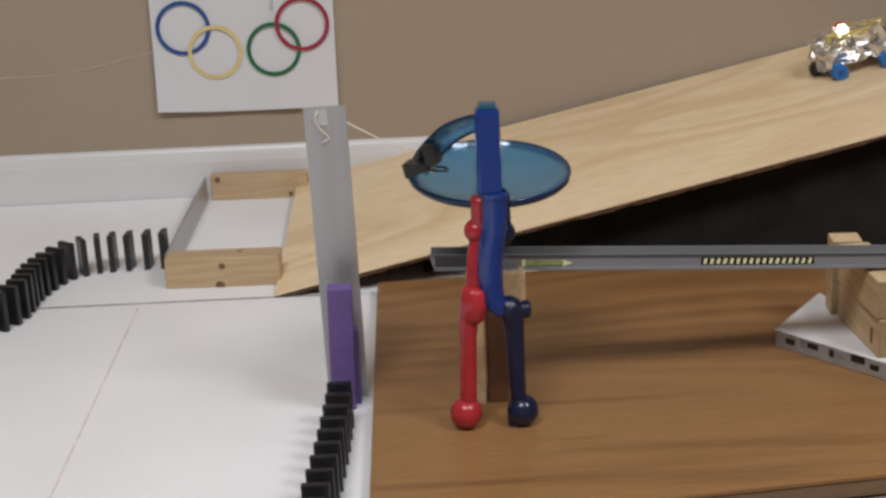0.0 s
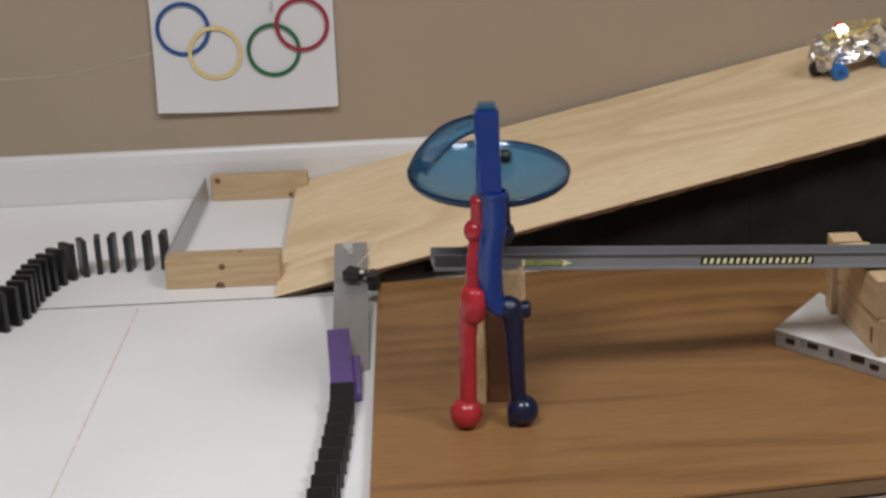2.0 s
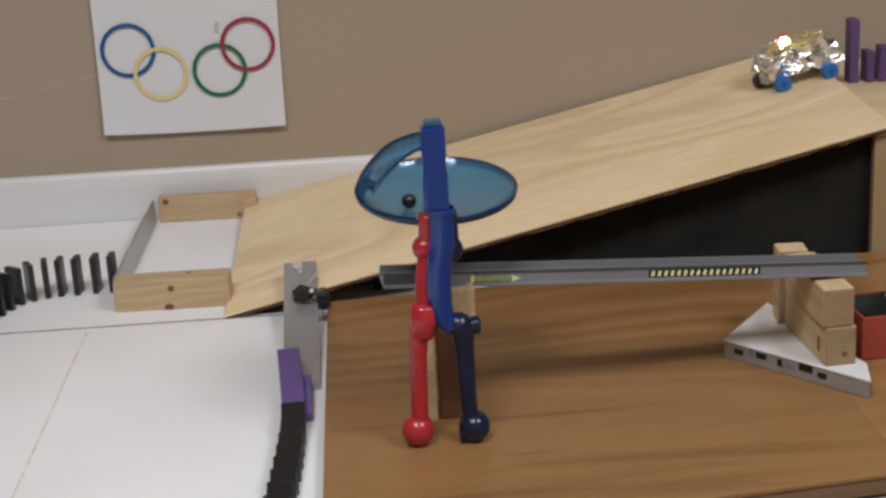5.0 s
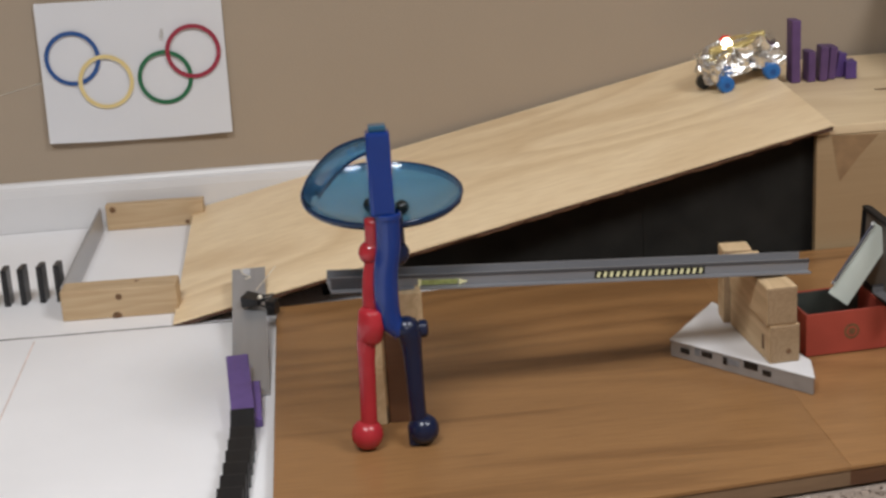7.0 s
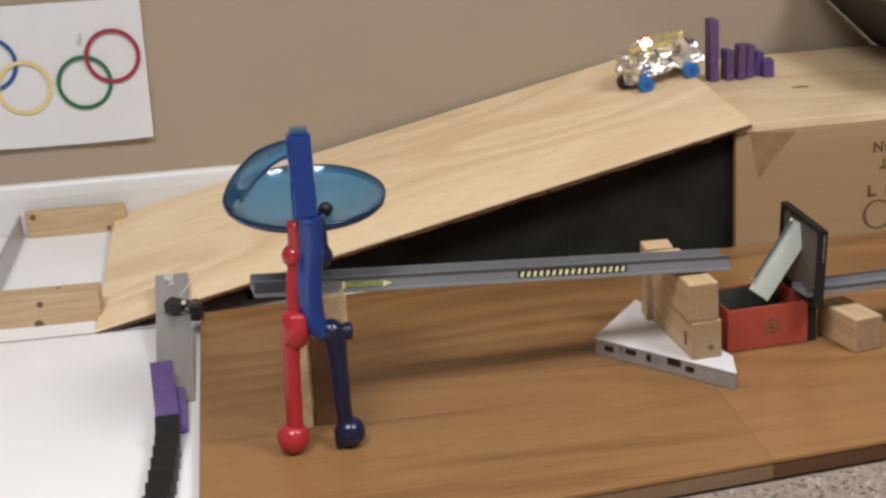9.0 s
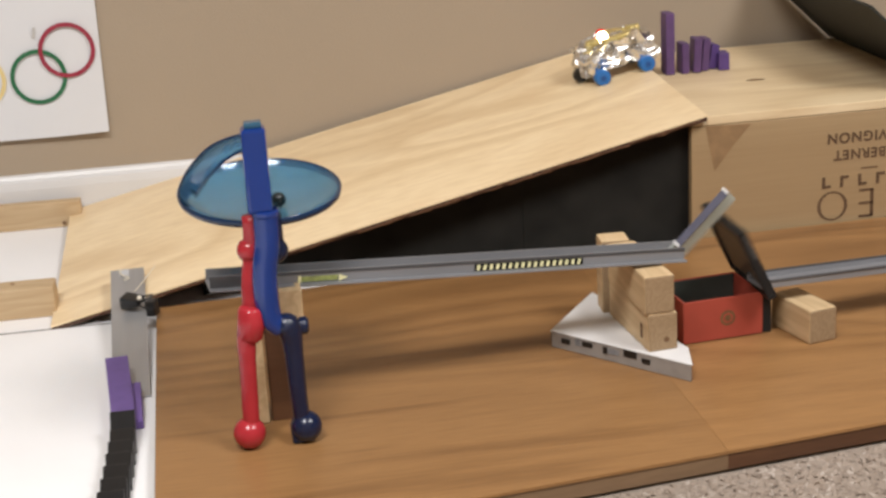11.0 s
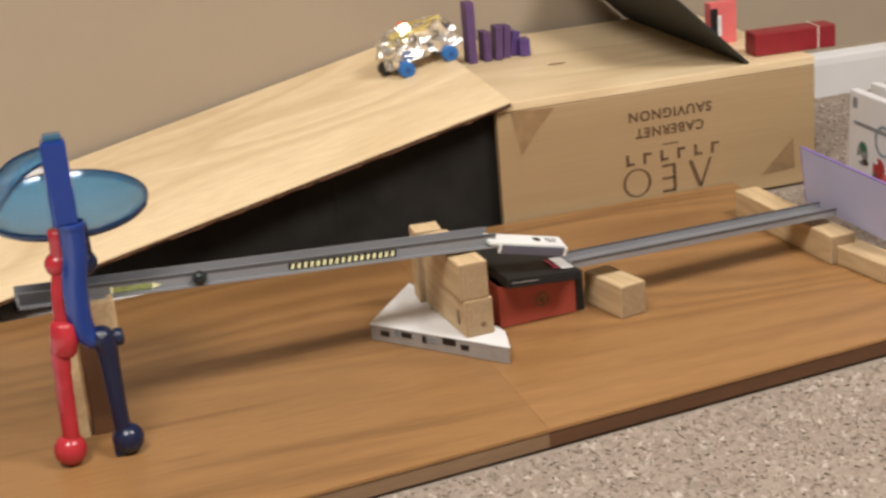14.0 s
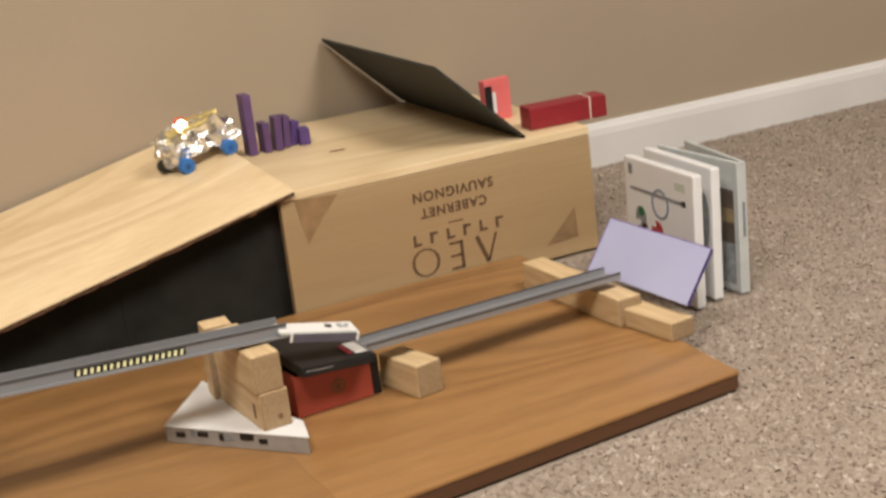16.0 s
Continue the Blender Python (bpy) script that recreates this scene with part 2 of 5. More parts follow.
M_CASEGREY = material("case_print_grey", (0.25, 0.26, 0.28), 0.4, vary=0.4, scale=90)
M_CASERED = material("case_print_red", (0.45, 0.03, 0.04), 0.4, vary=0.2, scale=60)
M_BROWNPR = material("case_print_brown", (0.12, 0.09, 0.07), 0.4, vary=0.4, scale=60)
M_CASEBLUE = material("case_print_blue", (0.20, 0.26, 0.33), 0.4, vary=0.2, scale=60)
M_CASEPALE = material("case_spine_grey", (0.50, 0.53, 0.53), 0.35, vary=0.1, scale=40)
M_PINEPR = material("case_print_tan", (0.30, 0.22, 0.13), 0.4, vary=0.3, scale=60)
M_TRIFACE = material("white_card_block", (0.74, 0.73, 0.73), 0.5, vary=0.05)
# grey with the shade of the triangle block's side put into it
M_TRISIDE = material("card_shade_grey", (0.34, 0.315, 0.295), 0.6, vary=0.15, scale=60)
M_FLAME = glow("lamp_glow", (1.0, 0.86, 0.55), 14.0)
M_BULB = clear_plastic("red_bulb", (0.7, 0.03, 0.03), 0.1, 0.3)


# ---- builders ----
def part(name, bm, mat, parent=None, label="", smooth=False):
    me = bpy.data.meshes.new(name)
    bmesh.ops.recalc_face_normals(bm, faces=bm.faces[:])
    bm.to_mesh(me)
    bm.free()
    if smooth:
        for p in me.polygons:
            p.use_smooth = True
    if mat:
        me.materials.append(mat)
    ob = new(name, me)
    if parent:
        ob.parent = parent
    if label:
        ob["label"] = label
    return ob


def thing(name, m, label, category, group="", kind=""):
    ob = new(name)
    ob.empty_display_size = 0.01
    ob.matrix_world = m
    return tagged(ob, label, category, group, kind)


def box(sx, sy, sz, x=0, y=0, z=0, bevel=0.0015, m=None):
    """A block whose base centre stands at x, y, z."""
    bm = bmesh.new()
    bmesh.ops.create_cube(bm, size=1)
    bmesh.ops.scale(bm, vec=(sx, sy, sz), verts=bm.verts)
    bmesh.ops.translate(bm, vec=(x, y, z + sz / 2), verts=bm.verts)
    if bevel:
        bmesh.ops.bevel(bm, geom=bm.edges[:], offset=bevel, segments=2, affect="EDGES", profile=0.6)
    if m:
        bmesh.ops.transform(bm, matrix=m, verts=bm.verts)
    return bm


def merge(*parts):
    out = bmesh.new()
    for p in parts:
        me = bpy.data.meshes.new("tmp")
        p.to_mesh(me)
        p.free()
        out.from_mesh(me)
        bpy.data.meshes.remove(me)
    return out


def prism(outline, z0, z1, bevel=0.001):
    bm = bmesh.new()
    f = bm.faces.new([bm.verts.new((x, y, z0)) for x, y in outline])
    up = bmesh.ops.extrude_face_region(bm, geom=[f])
    bmesh.ops.translate(bm, vec=(0, 0, z1 - z0), verts=[v for v in up["geom"] if isinstance(v, bmesh.types.BMVert)])
    if bevel:
        bmesh.ops.bevel(bm, geom=bm.edges[:], offset=bevel, segments=2, affect="EDGES")
    return bm


def lathe(profile, n=48, m=None):
    """A turned body from (radius, height) pairs."""
    bm = bmesh.new()
    rings = []
    for r, z in profile:
        rings.append([bm.verts.new((r * math.cos(2 * math.pi * i / n), r * math.sin(2 * math.pi * i / n), z)) for i in range(n)])
    for a, b in zip(rings, rings[1:]):
        for i in range(n):
            bm.faces.new((a[i], a[(i + 1) % n], b[(i + 1) % n], b[i]))
    if m:
        bmesh.ops.transform(bm, matrix=m, verts=bm.verts)
    return bm


def tube(points, radii, n=14, flat=1.0, caps=True):
    """A smooth pipe along points; radii a number or one for each point; flat squeezes it sideways."""
    bm = bmesh.new()
    pts = [Vector(p) for p in points]
    if not isinstance(radii, (list, tuple)):
        radii = [radii] * len(pts)
    rings = []
    side = None
    for i, p in enumerate(pts):
        d = (pts[min(i + 1, len(pts) - 1)] - pts[max(i - 1, 0)]).normalized()
        ref = side if side else (Vector((0, 1, 0)) if abs(d.y) < 0.9 else Vector((1, 0, 0)))
        u = (ref - d * ref.dot(d)).normalized()
        side = u
        v = d.cross(u)
        rings.append([bm.verts.new(p + radii[i] * (math.cos(a) * u * flat + math.sin(a) * v)) for a in (2 * math.pi * k / n for k in range(n))])
    for a, b in zip(rings, rings[1:]):
        for k in range(n):
            bm.faces.new((a[k], a[(k + 1) % n], b[(k + 1) % n], b[k]))
    if caps:
        bm.faces.new(rings[0])
        bm.faces.new(rings[-1])
    return bm


def ball(r, x=0, y=0, z=0, u=24, v=14):
    bm = bmesh.new()
    bmesh.ops.create_uvsphere(bm, u_segments=u, v_segments=v, radius=r)
    bmesh.ops.translate(bm, vec=(x, y, z), verts=bm.verts)
    return bm


def smooth_line(points, steps=6):
    """Points along a Catmull-Rom curve."""
    pts = [Vector(p) for p in points]
    out = []
    for i in range(len(pts) - 1):
        a, b, c, d = pts[max(i - 1, 0)], pts[i], pts[i + 1], pts[min(i + 2, len(pts) - 1)]
        for k in range(steps):
            t = k / steps
            out.append(0.5 * ((2 * b) + (c - a) * t + (2 * a - 5 * b + 4 * c - d) * t * t + (3 * b - a - 3 * c + d) * t ** 3))
    return out + [pts[-1]]


def structure(name, bm, mat, label):
    return tagged(part(name, bm, mat), label, name.split("_")[0], kind="structure")


# ---- room ----
structure("wall_north", box(8.2, 0.12, 2.5, 0, WALL + 0.06, CARPET - 0.02, 0), M_WALL, "tan painted plaster wall")
structure("wall_south", box(8.2, 0.12, 2.5, 0, -4.06, CARPET - 0.02, 0), M_ROOM, "plain tan wall behind the camera")
structure("wall_east", box(0.12, 4.6, 2.5, 4.0, -1.8, CARPET - 0.02, 0), M_ROOM, "plain tan side wall")
structure("wall_west", box(0.12, 4.6, 2.5, -4.0, -1.8, CARPET - 0.02, 0), M_ROOM, "plain tan side wall")
structure("ceiling", box(8.2, 4.8, 0.1, 0, -1.8, 2.40, 0), M_CEIL, "plain white ceiling")
structure("floor", box(8.2, 4.8, 0.05, 0, -1.8, CARPET - 0.054, 0), M_CARPET, "speckled beige and grey carpet")


def baseboard():
    """A low moulded skirting: flat face with a rounded top."""
    bm = bmesh.new()
    prof = [(0.0, CARPET), (-0.014, CARPET), (-0.014, 0.036), (-0.012, 0.046), (-0.007, 0.050), (-0.005, 0.054), (0.0, 0.056)]
    a = [bm.verts.new((-3.9, WALL + y, z + 0.0145 if z > 0 else z - 0.012)) for y, z in prof]
    b = [bm.verts.new((3.9, WALL + y, z - 0.019 if z > 0 else z - 0.012)) for y, z in prof]
    for i in range(len(prof) - 1):
        bm.faces.new((a[i], a[i + 1], b[i + 1], b[i]))
    return structure("baseboard", bm, M_TRIM, "low white painted baseboard with a rounded top")


baseboard()


def carpet_pile():
    """Short twisted tufts, tan, cream and grey, over the strip of carpet that shows."""
    rng = np.random.default_rng(3)
    n = 110000
    x = rng.uniform(-0.40, 1.45, n)
    y = rng.uniform(-1.0, WALL - 0.016, n)
    keep = ~((x < 0.29) & (y > -0.576 + 0.111 * x - 0.002)) & ~((x < 0.452) & (y > -0.01))
    x, y = x[keep], y[keep]
    n = len(x)
    h = rng.uniform(0.0011, 0.0025, n)
    r = rng.uniform(0.0030, 0.0052, n)
    lean = rng.normal(0, 0.0025, (n, 2))
    a0 = rng.uniform(0, 6.28, n)
    verts = np.zeros((n, 4, 3))
    for k in range(3):
        a = a0 + k * 2.0944
        verts[:, k] = np.stack([x + r * np.cos(a), y + r * np.sin(a), np.full(n, CARPET - 0.004)], 1)
    verts[:, 3] = np.stack([x + lean[:, 0], y + lean[:, 1], CARPET - 0.0035 + h], 1)
    base = np.arange(n)[:, None] * 4
    faces = np.concatenate([base + [0, 1, 3], base + [1, 2, 3], base + [2, 0, 3]], 0)
    me = bpy.data.meshes.new("carpet_pile")
    me.from_pydata(verts.reshape(-1, 3).tolist(), [], faces.tolist())
    m = bpy.data.materials.new("carpet_yarn")
    m.use_nodes = True
    nt = m.node_tree
    b = nt.nodes["Principled BSDF"]
    b.inputs["Roughness"].default_value = 0.95
    b.inputs["Specular IOR Level"].default_value = 0.1
    geo = nt.nodes.new("ShaderNodeNewGeometry")
    ramp = nt.nodes.new("ShaderNodeValToRGB")
    e = ramp.color_ramp.elements
    e[0].position, e[0].color = 0.0, (0.262, 0.207, 0.170, 1)
    e[1].position, e[1].color = 1.0, (0.47, 0.405, 0.352, 1)
    for pos, col in ((0.08, (0.286, 0.229, 0.185, 1)), (0.45, (0.318, 0.255, 0.207, 1)), (0.85, (0.350, 0.288, 0.240, 1))):
        e.new(pos).color = col
    nt.links.new(geo.outputs["Random Per Island"], ramp.inputs["Fac"])
    tc = nt.nodes.new("ShaderNodeTexCoord")
    nz = nt.nodes.new("ShaderNodeTexNoise")
    nz.inputs["Scale"].default_value = 14
    nt.links.new(tc.outputs["Object"], nz.inputs["Vector"])
    mr = nt.nodes.new("ShaderNodeMapRange")
    mr.inputs["To Min"].default_value, mr.inputs["To Max"].default_value = 0.80, 1.10
    nt.links.new(nz.outputs["Fac"], mr.inputs["Value"])
    hsv = nt.nodes.new("ShaderNodeHueSaturation")
    nt.links.new(mr.outputs["Result"], hsv.inputs["Value"])
    nt.links.new(ramp.outputs["Color"], hsv.inputs["Color"])
    nt.links.new(hsv.outputs["Color"], b.inputs["Base Color"])
    me.materials.append(m)
    tagged(new("carpet_pile", me), "short speckled beige carpet pile", "carpet", kind="stuff")


carpet_pile()


# ---- boards on the floor ----
def front_y(x):
    return -0.576 + 0.111 * x


def desk_board(x0, x1, back0, back1, edge, label):
    root = thing("desk_board", pose(0, 0, 0), label, "board", "wood boards on the carpet")
    part("top", prism([(x0, front_y(x0)), (x1 if x1 < 0 else 0.296, front_y(x1 if x1 < 0 else 0.296)), (x1, back1), (x0, back0)], -0.0035, 0.0, 0.0004), M_DESK, root, "wood-grain laminate")
    part("core", prism([(x0, front_y(x0) + 0.0012), (x1 if x1 < 0 else 0.295, front_y(x1 if x1 < 0 else 0.295) + 0.0012), (x1 - 0.001, back1), (x0, back0)], CARPET, -0.0036, 0.0), edge, root, "brown edge band")


desk_board(-0.676, -0.1652, -0.048, -0.013, M_DESK_EDGE2, "brown wood-grain desk board with a paler brown edge")
desk_board(-0.1652, 0.325, -0.013, -0.003, M_DESK_EDGE, "brown wood-grain desk board with a dark edge")


def white_board(name, outline, label):
    return tagged(part(name, prism(outline, CARPET + 0.0005, WHITE, 0.0008), M_WHITE), label, "board", "white boards on the carpet")


white_board("white_board", [(-1.75, -1.3), (-0.678, -1.3), (-0.677, -0.045), (-1.75, -0.034)], "large white foam board lying on the carpet")
white_board("white_board", [(-1.75, -0.0305), (-0.45, -0.0415), (-0.45, WALL - 0.016), (-1.75, WALL - 0.016)], "white foam board reaching to the wall under the ramp")
# flush strip that draws the shaded gap between the boards as a dark colour
tagged(part("dark_tape", prism([(-1.75, -0.0345), (-0.70, -0.0448), (-0.70, -0.0418), (-1.75, -0.0312)], CARPET + 0.001, WHITE + 0.0003, 0), M_JOINTSHADE), "dark strip coloured as the shaded gap between two white boards", "gap")
tagged(part("pencil_line", prism([(-0.9674, -0.9), (-0.9656, -0.9), (-0.9616, -0.055), (-0.9634, -0.055)], WHITE, WHITE + 0.0004, 0), M_CREASE), "faint reddish line along the white board's joint", "line")


# ---- paper on the wall ----
def ring(r, w, x, z, mat, parent, y):
    n = 48
    bm = bmesh.new()
    o, i = [], []
    for k in range(n):
        a = 2 * math.pi * k / n
        o.append(bm.verts.new((x + r * math.cos(a), y, z + r * math.sin(a))))
        i.append(bm.verts.new((x + (r - w) * math.cos(a), y, z + (r - w) * math.sin(a))))
    for k in range(n):
        bm.faces.new((o[k], o[(k + 1) % n], i[(k + 1) % n], i[k]))
    part("ring", bm, mat, parent)


def poster():
    root = thing("paper_sign", pose(-0.8625, WALL - 0.0055, 0.1135, 0, 0.6, 0), "white paper sheet with four coloured interlaced rings taped to the wall", "poster")
    bm = bmesh.new()
    nx, nz, w, h = 20, 12, 0.261, 0.200
    g = [[None] * (nz + 1) for _ in range(nx + 1)]
    for i in range(nx + 1):
        for j in range(nz + 1):
            u, v = i / nx, j / nz
            curl = 0.0065 * (1 - v) ** 3 * (0.4 + 0.6 * abs(2 * u - 1))
            g[i][j] = bm.verts.new(((u - 0.5) * w, -curl, v * h - 0.003 * math.sin(u * 3.1) * (1 - v)))
    for i in range(nx):
        for j in range(nz):
            bm.faces.new((g[i][j], g[i + 1][j], g[i + 1][j + 1], g[i][j + 1]))
    up = bmesh.ops.extrude_face_region(bm, geom=bm.faces[:])
    bmesh.ops.translate(bm, vec=(0, 0.0004, 0), verts=[v for v in up["geom"] if isinstance(v, bmesh.types.BMVert)])
    part("sheet", bm, M_PAPER, root)
    for k, (x, z, mat) in enumerate(((-0.0850, 0.1205, M_RBLUE), (-0.0415, 0.0845, M_RYEL), (0.0425, 0.0855, M_RGRN), (0.0850, 0.1205, M_RRED))):
        ring(0.0390, 0.0058, x, z, mat, root, -0.0036 - 0.0003 * k)
    part("mark", box(0.004, 0.0004, 0.014, 0.022, -0.004, 0.146, 0, pose(0, 0, 0, 0, 8, 0)), M_PENCIL, root, "faint grey mark")


poster()
tagged(part("wall_string", tube(smooth_line([(-1.35, WALL - 0.0007, 0.176), (-1.217, WALL - 0.0007, 0.174), (-1.111, WALL - 0.0007, 0.178), (-0.99, WALL - 0.0007, 0.203)]), 0.0006, 6), M_FAINT, smooth=True), "thin pale string hanging along the wall", "string")


# ---- wooden case and ramp ----
def text_mesh(words, size, m, parent, name, mat):
    c = bpy.data.curves.new(name, "FONT")
    c.body, c.size, c.align_x, c.align_y, c.extrude = words, size, "CENTER", "CENTER", 0.0003
    c.space_character, c.offset = 1.15, 0.0004
    tmp = bpy.data.objects.new("tmp", c)
    me = bpy.data.meshes.new_from_object(tmp)
    bpy.data.objects.remove(tmp)
    me.transform(m)
    me.materials.append(mat)
    ob = new(name, me)
    ob.parent = parent
    return ob


def crate():
    root = thing("wooden_case", pose(0, 0.002, 0), "upturned pale pine wine case with burnt lettering", "case")
    w, d = 0.452, WALL - 0.022
    t = 0.012
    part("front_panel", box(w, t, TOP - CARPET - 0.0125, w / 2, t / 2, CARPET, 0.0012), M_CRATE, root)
    # this end is blackened to stand for shade in the hollow
    part("end_panel", box(t, d - t - 0.001, TOP - CARPET - 0.0125, t / 2 + 0.001, t + d / 2 - t / 2, CARPET, 0.0012), M_UNDER, root, "end panel coloured black for the shade under the ramp")
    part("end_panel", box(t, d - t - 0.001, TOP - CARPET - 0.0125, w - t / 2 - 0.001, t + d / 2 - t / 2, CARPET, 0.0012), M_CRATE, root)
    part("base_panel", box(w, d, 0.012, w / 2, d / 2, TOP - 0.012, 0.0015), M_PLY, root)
    y = -0.0005

    def at(x, z):
        return pose(x, y, z, 90, 180, 0)

    text_mesh("CABERNET", 0.0180, at(0.238, 0.088), root, "lettering", M_INK)
    text_mesh("SAUVIGNON", 0.0186, at(0.239, 0.1105), root, "lettering", M_INK)
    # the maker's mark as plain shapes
    for k in range(6):
        bm = bmesh.new()
        x = 0.176 + k * 0.0245
        bmesh.ops.create_cube(bm, size=1, matrix=Matrix.Translation((x, y, 0.0525)) @ Matrix.Diagonal((0.0040, 0.0008, 0.0150, 1)))
        bmesh.ops.create_cube(bm, size=1, matrix=Matrix.Translation((x + 0.0055, y, 0.0525 + (0.0055 if k % 2 else -0.0055))) @ Matrix.Diagonal((0.008, 0.0008, 0.0032, 1)))
        part("mark", bm, M_INK, root, "small burnt bar")
    bm = bmesh.new()
    n = 36
    o, i = [], []
    for k in range(n):
        a = 2 * math.pi * k / n
        o.append(bm.verts.new((0.1885 + 0.0205 * math.cos(a), y, 0.0205 + 0.0195 * math.sin(a))))
        i.append(bm.verts.new((0.1885 + 0.0160 * math.cos(a), y, 0.0205 + 0.0175 * math.sin(a))))
    for k in range(n):
        bm.faces.new((o[k], o[(k + 1) % n], i[(k + 1) % n], i[k]))
    part("mark", bm, M_INK, root, "burnt oval outline")
    bm = bmesh.new()
    for z in (0.003, 0.0205, 0.038):
        bmesh.ops.create_cube(bm, size=1, matrix=Matrix.Translation((0.2345, y, z)) @ Matrix.Diagonal((0.019, 0.0008, 0.0028, 1)))
    bmesh.ops.create_cube(bm, size=1, matrix=Matrix.Translation((0.2425, y, 0.0205)) @ Matrix.Diagonal((0.0045, 0.0008, 0.036, 1)))
    part("mark", bm, M_INK, root, "burnt comb shape")
    bm = bmesh.new()
    for s in (-1, 1):
        bmesh.ops.create_cube(bm, size=1, matrix=Matrix.Translation((0.2805 + s * 0.0075, y, 0.0205)) @ Matrix.Rotation(s * radians(21), 4, "Y") @ Matrix.Diagonal((0.0055 if s < 0 else 0.0032, 0.0008, 0.040, 1)))
    part("mark", bm, M_INK, root, "burnt wedge shape")
    part("mark", box(0.022, 0.0008, 0.0012, 0.238, y, 0.067, 0), M_INK, root, "short burnt rule")
    for pts in (((0.018, 0.143), (0.078, 0.140), (0.055, 0.115), (0.030, 0.083)), ((0.370, 0.001), (0.421, 0.004), (0.419, 0.047), (0.398, 0.027))):
        bm = bmesh.new()
        bm.faces.new([bm.verts.new((x, y, z)) for x, z in pts])
        part("corner_stamp", bm, M_STAIN, root, "stained triangular corner stamp")
    part("knot", lathe([(0.0, 0.0003), (0.006, 0.0003), (0.0085, 0.0)], 16, pose(0.148, 0.170, TOP + 0.0003) @ Matrix.Diagonal((1.6, 0.55, 1, 1))), M_KNOT, root, "dark wood knot")


crate()

RAMP0, RAMP1 = -0.800, 0.018
RZ0, RZ1 = WHITE + 0.0045, TOP + 0.0035


def ramp_z(x):
    return RZ0 + (RZ1 - RZ0) * (x - RAMP0) / (RAMP1 - RAMP0)


def plywood_ramp():
    pitch = math.degrees(math.atan2(RZ1 - RZ0, RAMP1 - RAMP0))
    root = thing("plywood_ramp", pose(0, 0, 0), "pale plywood sheet sloping from the white board up onto the case", "ramp")
    # (x, front y, back y); the low end lies a little askew
    a, b = (RAMP0, -0.045, WALL - 0.016), (RAMP1, -0.006, WALL - 0.005)
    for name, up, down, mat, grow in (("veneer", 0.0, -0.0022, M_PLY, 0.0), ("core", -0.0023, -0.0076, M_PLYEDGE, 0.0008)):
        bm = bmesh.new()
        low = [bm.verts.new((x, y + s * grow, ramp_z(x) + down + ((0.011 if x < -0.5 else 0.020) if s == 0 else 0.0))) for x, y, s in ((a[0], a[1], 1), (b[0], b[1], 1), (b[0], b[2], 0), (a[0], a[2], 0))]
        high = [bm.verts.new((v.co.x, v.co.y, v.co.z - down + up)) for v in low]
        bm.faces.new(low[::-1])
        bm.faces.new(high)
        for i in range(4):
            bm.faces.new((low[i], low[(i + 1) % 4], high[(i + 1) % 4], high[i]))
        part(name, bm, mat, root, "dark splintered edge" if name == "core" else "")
    rng = random.Random(4)
    chip = bpy.data.meshes.new("splinter")
    bm = bmesh.new()
    bmesh.ops.create_cube(bm, size=1)
    for v in bm.verts:
        if v.co.x > 0:
            v.co.z *= 0.45
    bm.to_mesh(chip)
    bm.free()
    chip.materials.append(M_DESK_EDGE)
    for k in range(64):
        x = RAMP0 + 0.05 + k * 0.0118
        ob = new("splinter", chip)
        ob.parent = root
        ob.matrix_basis = pose(x, -0.045 + 0.039 * (x - RAMP0) / 0.818 - 0.0008, ramp_z(x) - rng.uniform(0.003, 0.0065), 0, -pitch, 0) @ Matrix.Diagonal((rng.choice((-1, 1)) * rng.uniform(0.008, 0.028), rng.uniform(0.002, 0.004), rng.uniform(0.0010, 0.0028), 1))


plywood_ramp()


# black sheets added in place of the deep shade under the ramp
def shade_black():
    root = thing("shade_black", pose(0, 0.022, CARPET, 90, 0, 0), "black sheets standing in for shade in the hollow under the ramp", "card")
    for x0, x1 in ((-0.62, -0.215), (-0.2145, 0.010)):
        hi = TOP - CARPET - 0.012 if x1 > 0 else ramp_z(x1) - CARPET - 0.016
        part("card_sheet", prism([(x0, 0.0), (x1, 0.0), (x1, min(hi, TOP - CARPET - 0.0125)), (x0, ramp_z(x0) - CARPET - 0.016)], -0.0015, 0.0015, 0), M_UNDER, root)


shade_black()


# ---- timber frame at the ramp's foot ----
def pine_block(name, sx, sy, sz, m, label, category="block", group="pine blocks", mat=None, knots=()):
    root = thing(name, m, label, category, group)
    body = part("body", box(sx, sy, sz, 0, 0, 0, 0.0022), mat or M_PINE, root)
    if not mat:
        # sawn ends across the grain, which runs along y
        body.data.materials.append(M_ENDGRAIN)
        for p in body.data.polygons:
            if abs(p.normal.y) > 0.8:
                p.material_index = 1
    for x, y, z, r, rx in knots:
        part("knot", lathe([(0, 0.0004), (r * 0.7, 0.0004), (r, 0)], 14, pose(x, y, z, rx, 0, 0)), M_KNOT, root, "dark knot")
    return root


pine_block("pine_block", 0.141, 0.036, 0.038, pose(-0.866, 0.021, WHITE, 0, 0, -2.0), "short pine batten lying on the white board", mat=M_PINE_X, knots=((0.0, -0.018, 0.027, 0.004, 90), (-0.004, -0.018, 0.002, 0.006, 90), (0.02, 0.006, 0.038, 0.003, 0)))
pine_block("pine_block", 0.141, 0.018, 0.038, pose(-0.853, 0.386, WHITE, 0, 0, -2.0), "short pine batten standing along the baseboard", mat=M_PINE_X, knots=((-0.060, -0.009, 0.031, 0.0045, 90), (0.045, -0.009, 0.006, 0.003, 90)))
